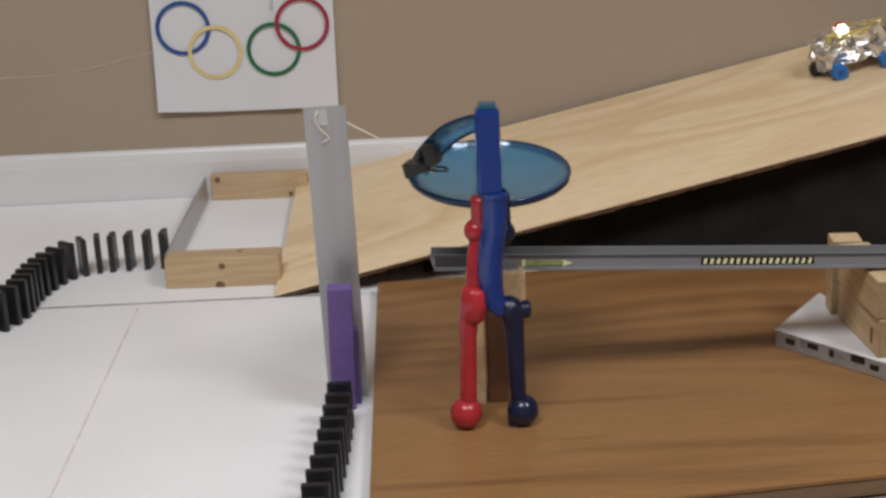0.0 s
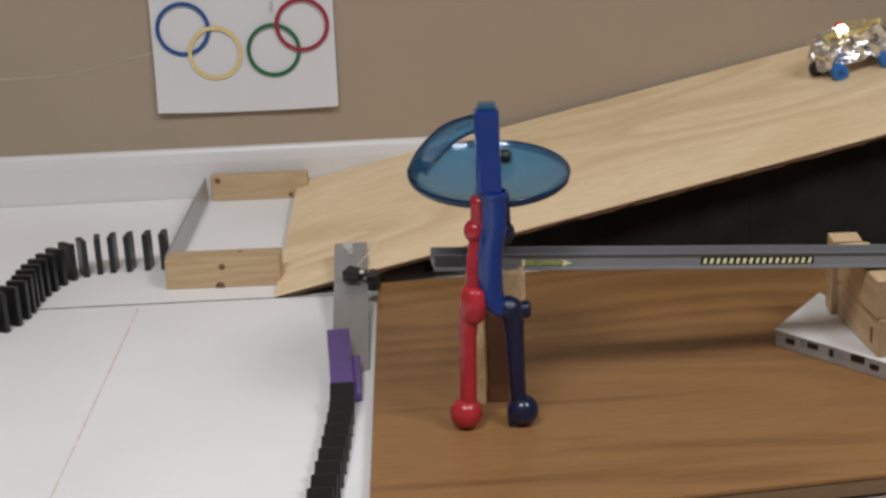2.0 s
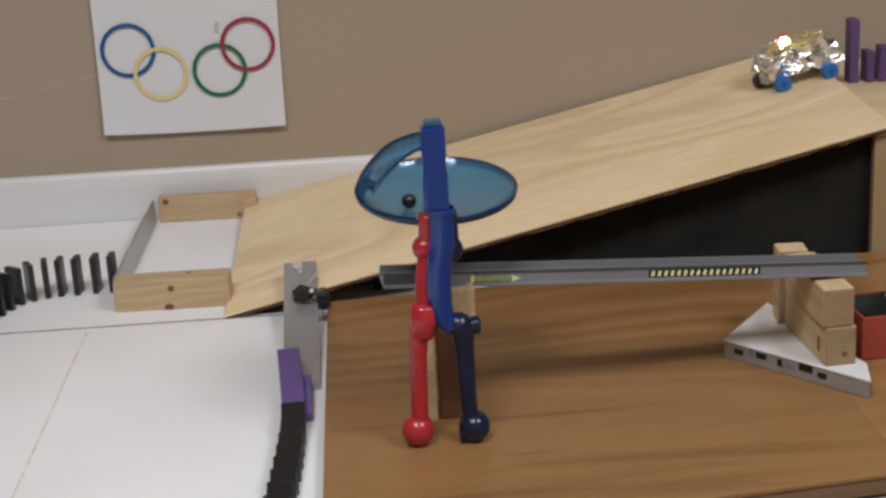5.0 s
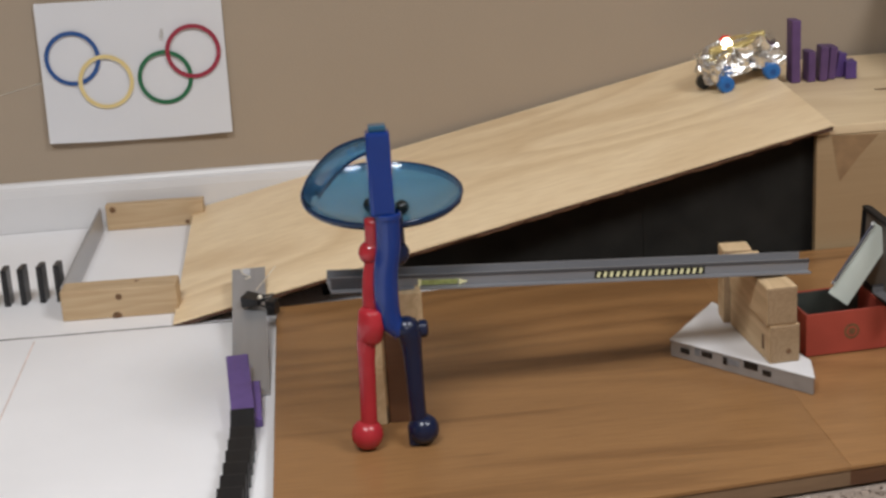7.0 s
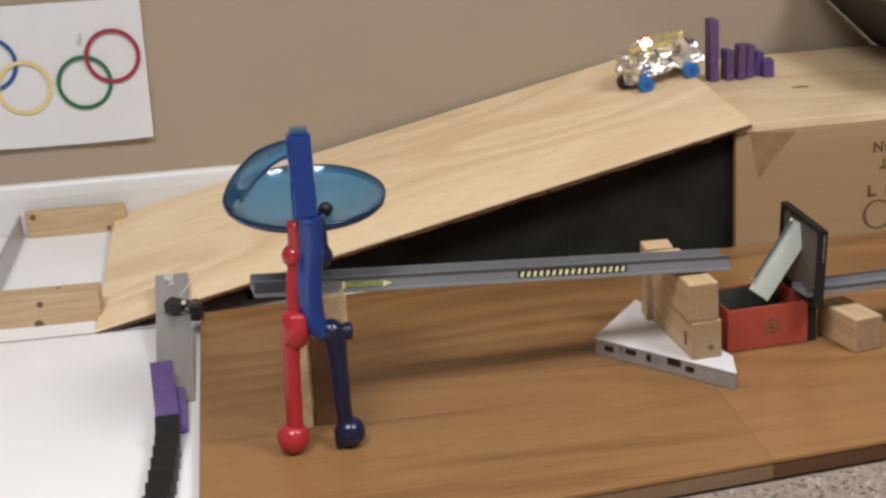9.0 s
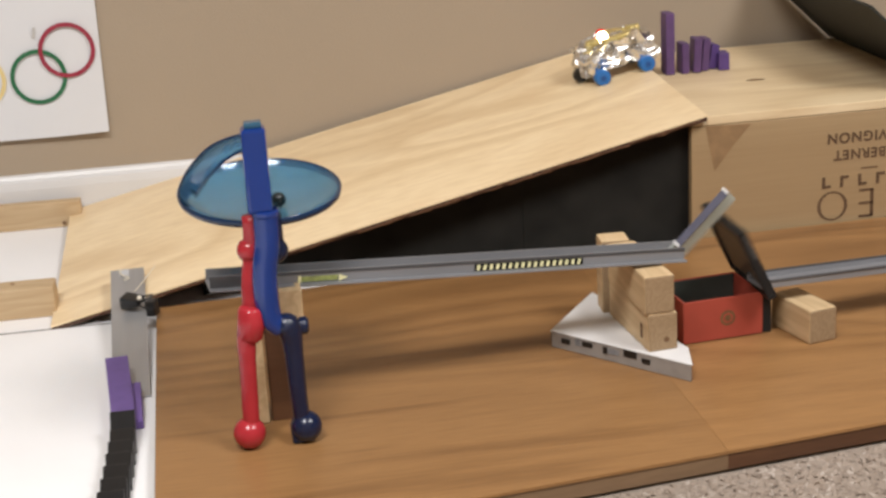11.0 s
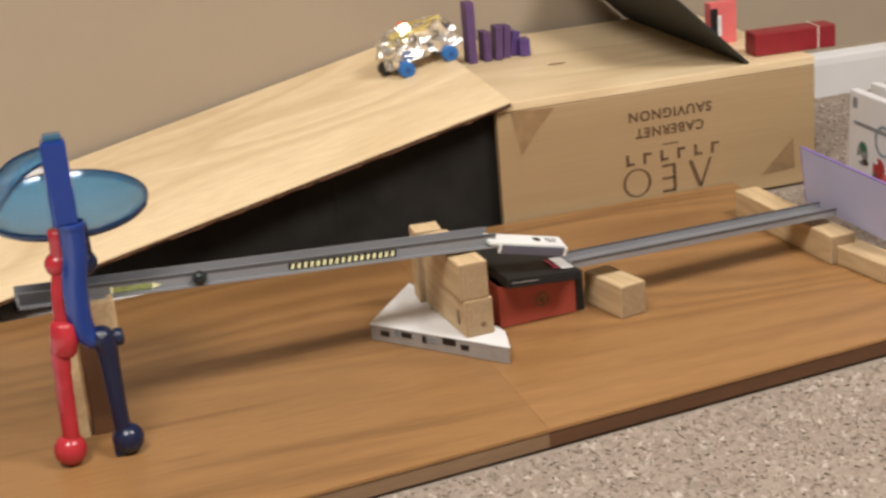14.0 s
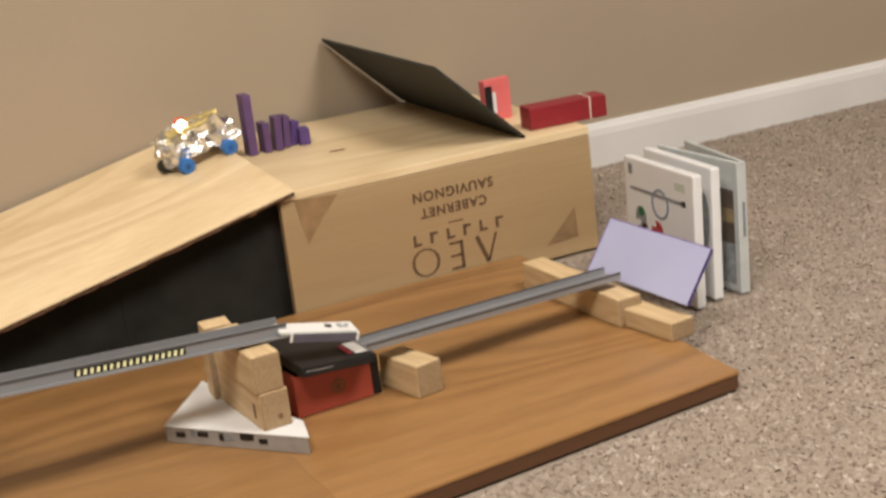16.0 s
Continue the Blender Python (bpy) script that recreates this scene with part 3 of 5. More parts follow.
tagged(part("metal_strip", box(0.003, 0.35, 0.036, 0, 0, 0, 0.0006), M_STEEL), "thin grey metal strip standing on edge between the battens", "strip").matrix_world = pose(-0.9345, 0.205, WHITE, 0, 0, -1.2)


# ---- dominoes ----
def domino_mesh():
    bm = box(0.024, 0.0075, 0.048, 0, -0.00375, 0, 0.0012)
    me = bpy.data.meshes.new("domino")
    bm.to_mesh(me)
    bm.free()
    me.materials.append(M_BLACK)
    return me


DOMINO = domino_mesh()


def arc_dominoes():
    """A curved row: place and turn of each domino."""
    row = ((-0.954, 0.094, 86), (-0.975, 0.094, 85), (-0.998, 0.092, 84), (-1.019, 0.091, 88), (-1.037, 0.087, 100), (-1.055, 0.077, 118),
           (-1.070, 0.063, 142), (-1.0795, 0.043, 156), (-1.0865, 0.023, 162), (-1.0915, 0.004, 167), (-1.095, -0.015, 172), (-1.0965, -0.034, 177),
           (-1.097, -0.053, 176), (-1.099, -0.072, 170), (-1.105, -0.092, 160), (-1.115, -0.110, 150), (-1.129, -0.127, 142), (-1.146, -0.143, 138), (-1.165, -0.158, 134))
    for x, y, turn in row:
        ob = new("domino", DOMINO)
        ob.matrix_world = pose(x, y, WHITE, 0, 0, turn)
        tagged(ob, "black domino standing in a curved row", "domino", "standing dominoes")


arc_dominoes()

FALLERS = []
for k in range(13):
    ob = new("domino", DOMINO)
    y = -0.4165 - 0.0262 * k
    FALLERS.append((ob, -0.7065 - 0.0006 * k - 0.00012 * k * k, y, k))
    ob.matrix_world = pose(FALLERS[-1][1], y, WHITE)
    tagged(ob, "black domino in the straight row that topples", "domino", "toppling dominoes")


# ---- steel strip, purple planks, clip and string ----
RULER = thing("steel_ruler", pose(-0.702, -0.349, WHITE), "tall flat grey steel strip standing, then fallen onto the ramp edge", "ruler")
part("blade", box(0.040, 0.0014, 0.310, 0, 0, 0, 0.0005), M_STEEL, RULER)
part("end_tape", box(0.012, 0.0008, 0.016, -0.004, -0.0012, 0.292, 0.0), M_TAPE, RULER, "scrap of clear tape")
part("tied_string", tube(smooth_line([(-0.006, -0.0022, 0.306), (-0.009, -0.003, 0.300), (-0.006, -0.003, 0.290), (0.002, -0.003, 0.280), (-0.004, -0.003, 0.276)]), 0.0010, 6), M_STRING, RULER, "white string end")
PLANK = thing("purple_plank", pose(-0.704, -0.395, WHITE), "tall purple wooden plank at the end of the domino row", "plank", "purple planks")
part("body", box(0.024, 0.012, 0.140, 0, 0, 0, 0.0012), M_PURPLE, PLANK)
PLANK2 = thing("purple_plank", pose(-0.699, -0.378, WHITE), "second purple wooden plank behind the first", "plank", "purple planks")
part("body", box(0.023, 0.009, 0.085, 0, 0, 0, 0.0012), M_PURPLE, PLANK2)


def binder_clip():
    root = thing("binder_clip", pose(-0.619, -0.385, 0.24), "small black spring clip with wire handles", "clip")
    bm = bmesh.new()
    prof = [(-0.011, 0.0070), (-0.011, -0.0070), (0.011, -0.0035), (0.011, 0.0035)]
    a = [bm.verts.new((x, -0.0100, z)) for x, z in prof]
    b = [bm.verts.new((x, 0.0100, z)) for x, z in prof]
    for i in range(4):
        bm.faces.new((a[i], a[(i + 1) % 4], b[(i + 1) % 4], b[i]))
    bm.faces.new(a[::-1])
    bm.faces.new(b)
    bmesh.ops.bevel(bm, geom=bm.edges[:], offset=0.0008, segments=2, affect="EDGES")
    part("jaw", bm, M_BLACK, root)
    for s in (-1, 1):
        part("handle", tube(smooth_line([(0.008, -0.006, s * 0.002), (0.022, -0.006, s * 0.006), (0.027, 0.0, s * 0.008), (0.022, 0.006, s * 0.006), (0.008, 0.006, s * 0.002)], 4), 0.0011, 6), M_BLACK, root)
    second = box(0.012, 0.015, 0.018, 0.020, 0.008, -0.020, 0.002)
    part("second_jaw", second, M_BLACK, root, "second black clip hooked on")
    part("knot", ball(0.0030, 0.012, -0.004, 0.006, 12, 8), M_STRING, root, "white string knot", True)
    return root


CLIP = binder_clip()
CORD = tagged(part("string", tube(smooth_line([(0, 0, 0), (0.028, -0.004, -0.017), (0.055, -0.010, -0.030), (0.080, -0.019, -0.037)]), 0.0007, 5), M_STRING, smooth=True), "fine pale string tied between strip and clip", "string")
CORD.matrix_world = pose(-0.702, -0.372, 0.2890)


# ---- marble funnel on plastic legs ----
BC = Vector((-0.553, -0.375, 0.225))   # middle of the bowl's rim


def gutter(path, widths, wall=0.0016, n=9):
    """An open channel swept along a path, its hollow side up; returns the mesh and its two lips."""
    bm = bmesh.new()
    rings, lips = [], ([], [])
    for i, p in enumerate(path):
        d = (path[min(i + 1, len(path) - 1)] - path[max(i - 1, 0)]).normalized()
        side = d.cross(Vector((0.0, -0.92, 0.39))).normalized()
        up = side.cross(d)
        w = widths[i]
        ring_ = []
        for r, ks in ((w, range(n + 1)), (w - wall, range(n, -1, -1))):
            for k in ks:
                a = math.pi + math.pi * k / n
                ring_.append(bm.verts.new(p + side * (r * math.cos(a)) + up * (0.75 * r * math.sin(a))))
        rings.append(ring_)
        lips[0].append(p - side * (w - wall / 2))
        lips[1].append(p + side * (w - wall / 2))
    m = len(rings[0])
    for a, b in zip(rings, rings[1:]):
        for k in range(m):
            bm.faces.new((a[k], a[(k + 1) % m], b[(k + 1) % m], b[k]))
    bm.faces.new(rings[0])
    bm.faces.new(rings[-1])
    return bm, lips


def marble_funnel():
    root = thing("marble_funnel", pose(0, 0, 0), "blue and red plastic marble funnel with a smoky blue bowl", "marble run")
    R = 0.0755
    prof = []
    for k in range(19):
        r = R - (R - 0.010) * (k / 18) ** 1.9
        prof.append((r, -0.010 * (1 - (r / R) ** 4) - 0.005 * (1 - (r / R) ** 12) - 0.005 * (1 - r / R)))
    outer = [(r * 0.985 + 0.0004, z - 0.0022) for r, z in prof[::-1]]
    tilt = pose(BC.x, BC.y, BC.z, 7, 1.2, 0)
    bowl = part("bowl", lathe([(R + 0.0012, 0.001)] + prof + [(0.010, -0.031), (0.0125, -0.031)] + outer + [(R + 0.0018, -0.002), (R + 0.0012, 0.001)], 72, tilt), M_BOWL, root, "smoky blue see-through bowl", True)
    part("rim", lathe([(R - 0.0004, -0.0068), (R + 0.0018, -0.0046), (R + 0.0024, 0.0002), (R + 0.0010, 0.0012), (R - 0.0002, 0.0004), (R - 0.0004, -0.0068)], 72, tilt), M_RIM, bowl, "darker blue rim", True)
    # upright feed column in front of the bowl
    y = -0.463
    part("feed_column", box(0.0225, 0.020, 0.078, -0.5572, y, 0.2285, 0.0035), M_BLUE, root, "upright blue column")
    part("column_mouth", box(0.0165, 0.0150, 0.0055, -0.5570, y, 0.3062, 0.0022), M_MOUTH, root, "paler blue open mouth")
    low = smooth_line([(-0.5530, y, 0.2290), (-0.5538, y, 0.200), (-0.5578, y, 0.176), (-0.5592, y, 0.158), (-0.5588, y, 0.138), (-0.5555, y, 0.124), (-0.5480, y, 0.116)], 4)
    part("lower_column", tube(low, [0.0117 - 0.0022 * max(0.0, (i - 14) / 10) for i in range(len(low))], 20), M_BLUE, root, "bent blue tube", True)
    part("collar", lathe([(0.0112, -0.003), (0.0126, -0.002), (0.0126, 0.002), (0.0112, 0.003)], 28, pose(-0.5530, y, 0.2275)), M_BLUE, root)
    # feed gutter curling down to the bowl's rim
    path = smooth_line([(-0.566, y + 0.003, 0.2935), (-0.580, y + 0.007, 0.2880), (-0.593, y + 0.012, 0.2800), (-0.606, y + 0.024, 0.2650), (-0.616, y + 0.043, 0.2480), (-0.6205, y + 0.068, 0.2320), (-0.6165, y + 0.090, 0.2200)], 5)
    widths = [0.0062 + 0.0040 * math.sin(math.pi * min(1.0, 0.08 + 0.80 * i / (len(path) - 1))) for i in range(len(path))]
    bm, lips = gutter(path, widths)
    chute = part("chute", bm, M_CHUTE, root, "curved translucent blue gutter", True)
    for lip in lips:
        part("chute_edge", tube(lip, 0.0013, 8), M_RIM, chute, "dark blue gutter edge", True)
    # shoulder joints
    part("shoulder", ball(0.0115, -0.5700, y + 0.012, 0.1900), M_RED, root, "red plastic ball joint", True)
    part("shoulder", ball(0.0120, -0.5465, y + 0.012, 0.1870), M_NAVY, root, "navy plastic ball joint", True)
    part("shoulder_tube", tube([(-0.5470, y + 0.014, 0.223), (-0.5465, y + 0.013, 0.190)], 0.0085, 16), M_NAVY, root, "navy plastic tube", True)
    part("red_tube", tube(smooth_line([(-0.5655, y + 0.012, 0.222), (-0.5670, y + 0.012, 0.190), (-0.5720, y + 0.009, 0.160), (-0.5735, y + 0.004, 0.130)], 4), 0.0085, 16), M_RED, root, "red plastic tube", True)
    # legs
    socket = tube([(-0.5735, y, 0.1400), (-0.5740, y, 0.1370), (-0.5750, y, 0.1240), (-0.5775, y, 0.1110), (-0.5785, y, 0.1075)], [0.0095, 0.0122, 0.0128, 0.0122, 0.0090], 18)
    part("knee", socket, M_RED, root, "red plastic socket", True)
    part("leg", tube(smooth_line([(-0.5800, y, 0.118), (-0.5815, y, 0.098), (-0.5828, y, 0.060), (-0.5845, y, 0.016)], 5), [0.0088] * 6 + [0.0080] * 10, 18), M_RED, root, "red plastic leg", True)
    part("foot", ball(0.0153, -0.5865, y, 0.0150), M_RED, root, "red ball foot", True)
    part("leg", tube(smooth_line([(-0.5440, y, 0.122), (-0.5400, y, 0.108), (-0.5388, y, 0.088), (-0.5380, y, 0.050), (-0.5365, y, 0.016)], 5), [0.0112] * 5 + [0.0106, 0.0102, 0.0098, 0.0095, 0.0092] + [0.0089 - 0.00015 * k for k in range(11)], 18), M_NAVY, root, "navy plastic leg", True)
    part("knee", ball(0.0118, -0.5430, y, 0.1175), M_NAVY, root, "navy plastic joint", True)
    part("foot", ball(0.0150, -0.5335, y, 0.0147), M_NAVY, root, "navy ball foot", True)
    part("toe", box(0.013, 0.014, 0.016, -0.5415, y, 0.0002, 0.003), M_NAVY, root, "navy foot block")
    part("peg", lathe([(0.0, -0.005), (0.006, -0.005), (0.0085, -0.003), (0.0085, 0.003), (0.006, 0.005), (0.0, 0.005)], 18, pose(-0.5275, y + 0.010, 0.112, 0, 90, 0)), M_NAVY, root, "short navy peg")


marble_funnel()
post = thing("wooden_post", pose(-0.553, -0.400, 0), "slim pine post and dark filler under a cap carrying the track", "post")
part("post", box(0.016, 0.030, 0.0995, -0.0205, 0, 0, 0.002), M_PINE, post)
# dark brown upright added for the shadowed area between the legs
part("dark_post", box(0.0200, 0.026, 0.0990, 0.0005, 0.002, 0, 0.0015), M_DESK_EDGE, post, "dark brown upright filling the shadowed place beside the post")
part("cap", box(0.0560, 0.030, 0.0345, 0.0010, 0, 0.1000, 0.002), M_PINE, post, "short pine cap across the post")


# ---- grey tracks ----
def channel(length, width, height, mat, root, name="rail"):
    """A shallow U-shaped rail along x, its top edge at z = 0."""
    t, w = 0.0022, width / 2
    bm = prism([(-w, -height), (w, -height), (w, 0), (w - t, 0), (w - t, t - height), (t - w, t - height), (t - w, 0), (-w, 0)], 0, length, 0.0003)
    bmesh.ops.transform(bm, matrix=Matrix(((0, 0, 1, 0), (1, 0, 0, 0), (0, 1, 0, 0), (0, 0, 0, 1))), verts=bm.verts)
    return part(name, bm, mat, root)


def along(a, b):
    a, b = Vector(a), Vector(b)
    d = b - a
    return Matrix.Translation(a) @ d.to_track_quat("X", "Z").to_matrix().to_4x4(), d.length


L0, L1 = (-0.6105, -0.392, 0.1525), (-0.128, -0.343, 0.1125)
T0, T1 = (-0.045, -0.338, 0.0640), (0.300, -0.291, 0.0510)


def level_track():
    m, n = along(L0, L1)
    root = thing("level_track", m, "long grey aluminium channel with yellow scale marks, sloping down", "track")
    channel(n, 0.026, 0.0130, M_ALU, root)
    f = -0.0134
    part("flange", box(n, 0.0085, 0.0016, n / 2, -0.01725, -0.0130, 0.0004), M_ALU, root, "dark lower flange")
    part("top_lip", box(n, 0.0008, 0.0028, n / 2, f + 0.0001, -0.0029, 0.0002), M_ALUDARK, root, "dark upper lip")
    part("end_cap", box(0.030, 0.0006, 0.0085, 0.016, f, -0.0114, 0), M_ALUDARK, root, "darker grip end")
    for k in range(17):
        part("scale_mark", box(0.0030, 0.0006, 0.0056, 0, 0, 0, 0), M_YELLOW, root).matrix_basis = pose(0.2650 + k * 0.0066, f, -0.0100, 0, 14, 0)
    part("scale_base", box(0.114, 0.0005, 0.0072, 0.3185, f + 0.0002, -0.0108, 0), M_UNDER, root, "black scale band")
    part("label", box(0.036, 0.0006, 0.0050, 0.106, f, -0.0104, 0), M_LIME, root, "worn lime label")
    part("label_end", box(0.0030, 0.0006, 0.0066, 0.0865, f, -0.0112, 0), M_YELLOW, root, "yellow label end")
    part("arrow", prism([(0.125, 0.0020), (0.134, 0.0052), (0.125, 0.0085)], 0, 0.0005, 0), M_YELLOW, root, "yellow arrow").matrix_basis = pose(0, f, -0.0134, 90, 0, 0)


level_track()


def lower_track():
    m, n = along(T0, T1)
    root = thing("lower_track", m, "short dark-edged grey channel sloping to the card", "track")
    channel(n, 0.032, 0.0075, M_ALU, root)
    for s in (-1, 1):
        part("lip", box(n, 0.0030, 0.0018, n / 2, s * 0.0155, -0.0005, 0.0004), M_ALUDARK, root, "dark rail edge")


lower_track()

# ---- supports ----
tri = thing("triangle_block", pose(0, 0, 0), "white triangular card block with dark marks on its edge", "block")
part("top", prism([(-0.260, -0.306), (-0.147, -0.440), (-0.1365, -0.395), (-0.187, -0.206)], 0.0175, 0.0190, 0.0006), M_TRIFACE, tri)
# the side's shade is in its colour, darker than the white top
part("side", prism([(-0.2585, -0.306), (-0.1475, -0.4385), (-0.138, -0.395), (-0.187, -0.208)], 0.0, 0.0174, 0.0006), M_TRISIDE, tri, "card side greyed for its shade")
for k, (u, w) in enumerate(((0.11, 0.011), (0.20, 0.006), (0.27, 0.013), (0.40, 0.005), (0.46, 0.014), (0.58, 0.016), (0.69, 0.010))):
    x, y = -0.2585 + u * 0.111, -0.306 - u * 0.1325
    part("print_bar", box(w, 0.0006, 0.0055 + 0.002 * (k % 2), 0, -0.0006, 0.0075 + 0.0012 * (k % 3), 0, None), M_BLACK if k % 3 != 1 else M_CASEGREY, tri).matrix_basis = pose(x, y, 0, 0, 0, -50)

Z0 = 0.0190
for k, (x, y, rz, label) in enumerate(((-0.1675, -0.337, 4, "pine block lying on the white triangle"), (-0.1695, -0.337, 3, "pine block stacked on another under the track"))):
    stacked = pine_block("pine_block", 0.0315, 0.118, 0.0402, pose(x, y, Z0 + 0.0404 * k, 0, 0, rz), label, knots=((0.004, -0.0590, 0.012, 0.003, 90),) if k == 0 else ())
    if k == 0:
        part("notch", box(0.0008, 0.0055, 0.0150, -0.0158, -0.040, 0.0100, 0), M_KNOT, stacked, "dark slot in the side")
pine_block("pine_block", 0.031, 0.030, 0.082, pose(-0.1770, -0.2620, Z0, 0, 0, -4), "upright pine block behind the track on the white triangle")

# red box with a dark lid
redbox = thing("red_box", pose(-0.083, -0.3055, 0, 0, 0, 4.5) @ pose(0.083, 0.300, 0), "small open red cardboard box with a round dark mark", "box")
for nm, bx in (("front", box(0.090, 0.0025, 0.046, -0.083, -0.3345, 0.001, 0.0006)), ("back", box(0.090, 0.0025, 0.046, -0.083, -0.2655, 0.001, 0.0006)),
               ("side", box(0.0025, 0.0665, 0.046, -0.1268, -0.300, 0.001, 0.0006)), ("side", box(0.0025, 0.0665, 0.046, -0.0392, -0.300, 0.001, 0.0006))):
    part(nm, bx, M_REDCARD, redbox)
part("lining", box(0.0850, 0.0012, 0.043, -0.083, -0.2675, 0.003, 0), M_BOXIN, redbox, "grey-green lining")
part("lining", box(0.0012, 0.0640, 0.043, -0.1248, -0.300, 0.003, 0), M_BOXIN, redbox, "grey-green lining")
part("bottom", box(0.0850, 0.0660, 0.002, -0.083, -0.300, 0.0004, 0), M_LIDIN, redbox)
# black block added for the shade between the box and the pine block
part("spine", box(0.010, 0.070, 0.0450, -0.0325, -0.300, 0.0005, 0.001), M_LID, redbox, "black block standing in for shade beside the box")
part("round_mark", lathe([(0, 0.0004), (0.0085, 0.0004), (0.0085, 0)], 24, pose(-0.078, -0.3358, 0.024, 90, 0, 0)), M_KNOT, redbox, "dark round stamp")
part("round_mark", lathe([(0.004, 0.0008), (0.0055, 0.0008), (0.0055, 0.0004)], 24, pose(-0.078, -0.3358, 0.024, 90, 0, 0)), M_REDCARD, redbox, "red ring in the stamp")

LID = thing("black_booklet", pose(-0.034, -0.305, 0.052), "black stiff booklet standing open, later fallen flat over the red box", "booklet")
part("frame", merge(box(0.008, 0.112, 0.005, 0, 0, 0.0, 0.001), box(0.008, 0.112, 0.004, 0, 0, 0.0805, 0.001), box(0.008, 0.005, 0.075, 0, -0.0535, 0.0052, 0.001), box(0.008, 0.004, 0.075, 0, 0.054, 0.0052, 0.001)), M_LID, LID)
part("lining", box(0.002, 0.100, 0.075, 0, 0, 0.0055, 0), M_LIDIN, LID, "brown-grey lining")
part("back", box(0.0016, 0.111, 0.083, 0.0050, 0, 0.0005, 0), M_LID, LID, "dark outer cover")
part("pale_edge", box(0.0006, 0.0008, 0.030, 0.0020, -0.0562, 0.050, 0), M_TRISIDE, LID, "thin pale edge")
STRIP = thing("pale_strip", pose(-0.125, -0.335, 0.047), "pale flat strip with black dots, leaning then bridging the tracks", "strip")
part("strip", box(0.088, 0.024, 0.0025, 0.050, 0, 0, 0.0006), M_STRIP, STRIP)
part("face", box(0.086, 0.0225, 0.0008, 0.050, 0, 0.0026, 0), M_STRIPW, STRIP, "white face")
part("dot", lathe([(0, 0.0002), (0.0045, 0.0002), (0.0045, 0)], 16, pose(0.064, 0.002, 0.0035)), M_BLACK, STRIP, "black dot")
for x, w, y in ((0.077, 0.006, 0.004), (0.0845, 0.006, 0.004), (0.080, 0.010, -0.001)):
    part("print_bar", box(w, 0.0030, 0.0003, x, y, 0.0034, 0), M_CASEGREY, STRIP, "small grey print")
part("edge_lip", box(0.074, 0.0016, 0.0095, 0.054, -0.0128, -0.0078, 0.0004), M_LIPBLUE, STRIP, "blue-grey folded lip")
for x in (0.0185, 0.0925):
    part("end_tab", box(0.0030, 0.0028, 0.0100, x, -0.0130, -0.0072, 0.0006), M_STRIPW, STRIP, "white end tab")
part("label", box(0.0006, 0.036, 0.014, 0.0073, -0.028, 0.004, 0), M_STRIPW, LID, "white label on the cover")
part("label", box(0.0006, 0.030, 0.006, 0.0073, -0.028, 0.020, 0), M_RRED, LID, "red label on the cover")

pine_block("pine_block", 0.033, 0.070, 0.037, pose(0.0075, -0.345, 0, 0, 0, 13), "pine block under the start of the lower track", knots=())
pine_block("pine_block", 0.032, 0.214, 0.034, pose(0.2835, -0.238, 0, 0, 0, 3), "long pine batten under the end of the lower track")
pine_block("pine_block", 0.034, 0.092, 0.022, pose(0.3020, -0.378, 0, 0, 0, 8), "low pine batten propping the lavender card")

CARD = thing("lavender_card", pose(0.311, -0.325, 0.030), "stiff lavender card with a dark edge, knocked backwards", "card")
part("face", box(0.003, 0.194, 0.069, 0, 0, 0, 0.0006), M_LAV, CARD)
part("edge_band", box(0.0034, 0.0016, 0.069, 0.0002, -0.0974, 0, 0.0004), M_LAVEDGE, CARD, "dark blue edge")
part("edge_band", box(0.0036, 0.194, 0.0014, 0.0002, 0, 0.0690, 0.0004), M_LAVTOP, CARD, "purple top edge")
part("edge_band", box(0.0034, 0.0016, 0.066, 0.0, 0.0962, 0.001, 0), M_LAVTOP, CARD, "purple end edge")


# ---- game cases on the carpet ----
def print_spot(root, y, z, ry, rz, mat, label, lift=0.0005, x=-0.0068):
    part("print_spot", lathe([(0, lift), (0.01, lift), (0.01, 0)], 20, pose(x, y, z, 0, -90, 0) @ Matrix.Diagonal((rz / 0.01, ry / 0.01, 1, 1))), mat, root, label)


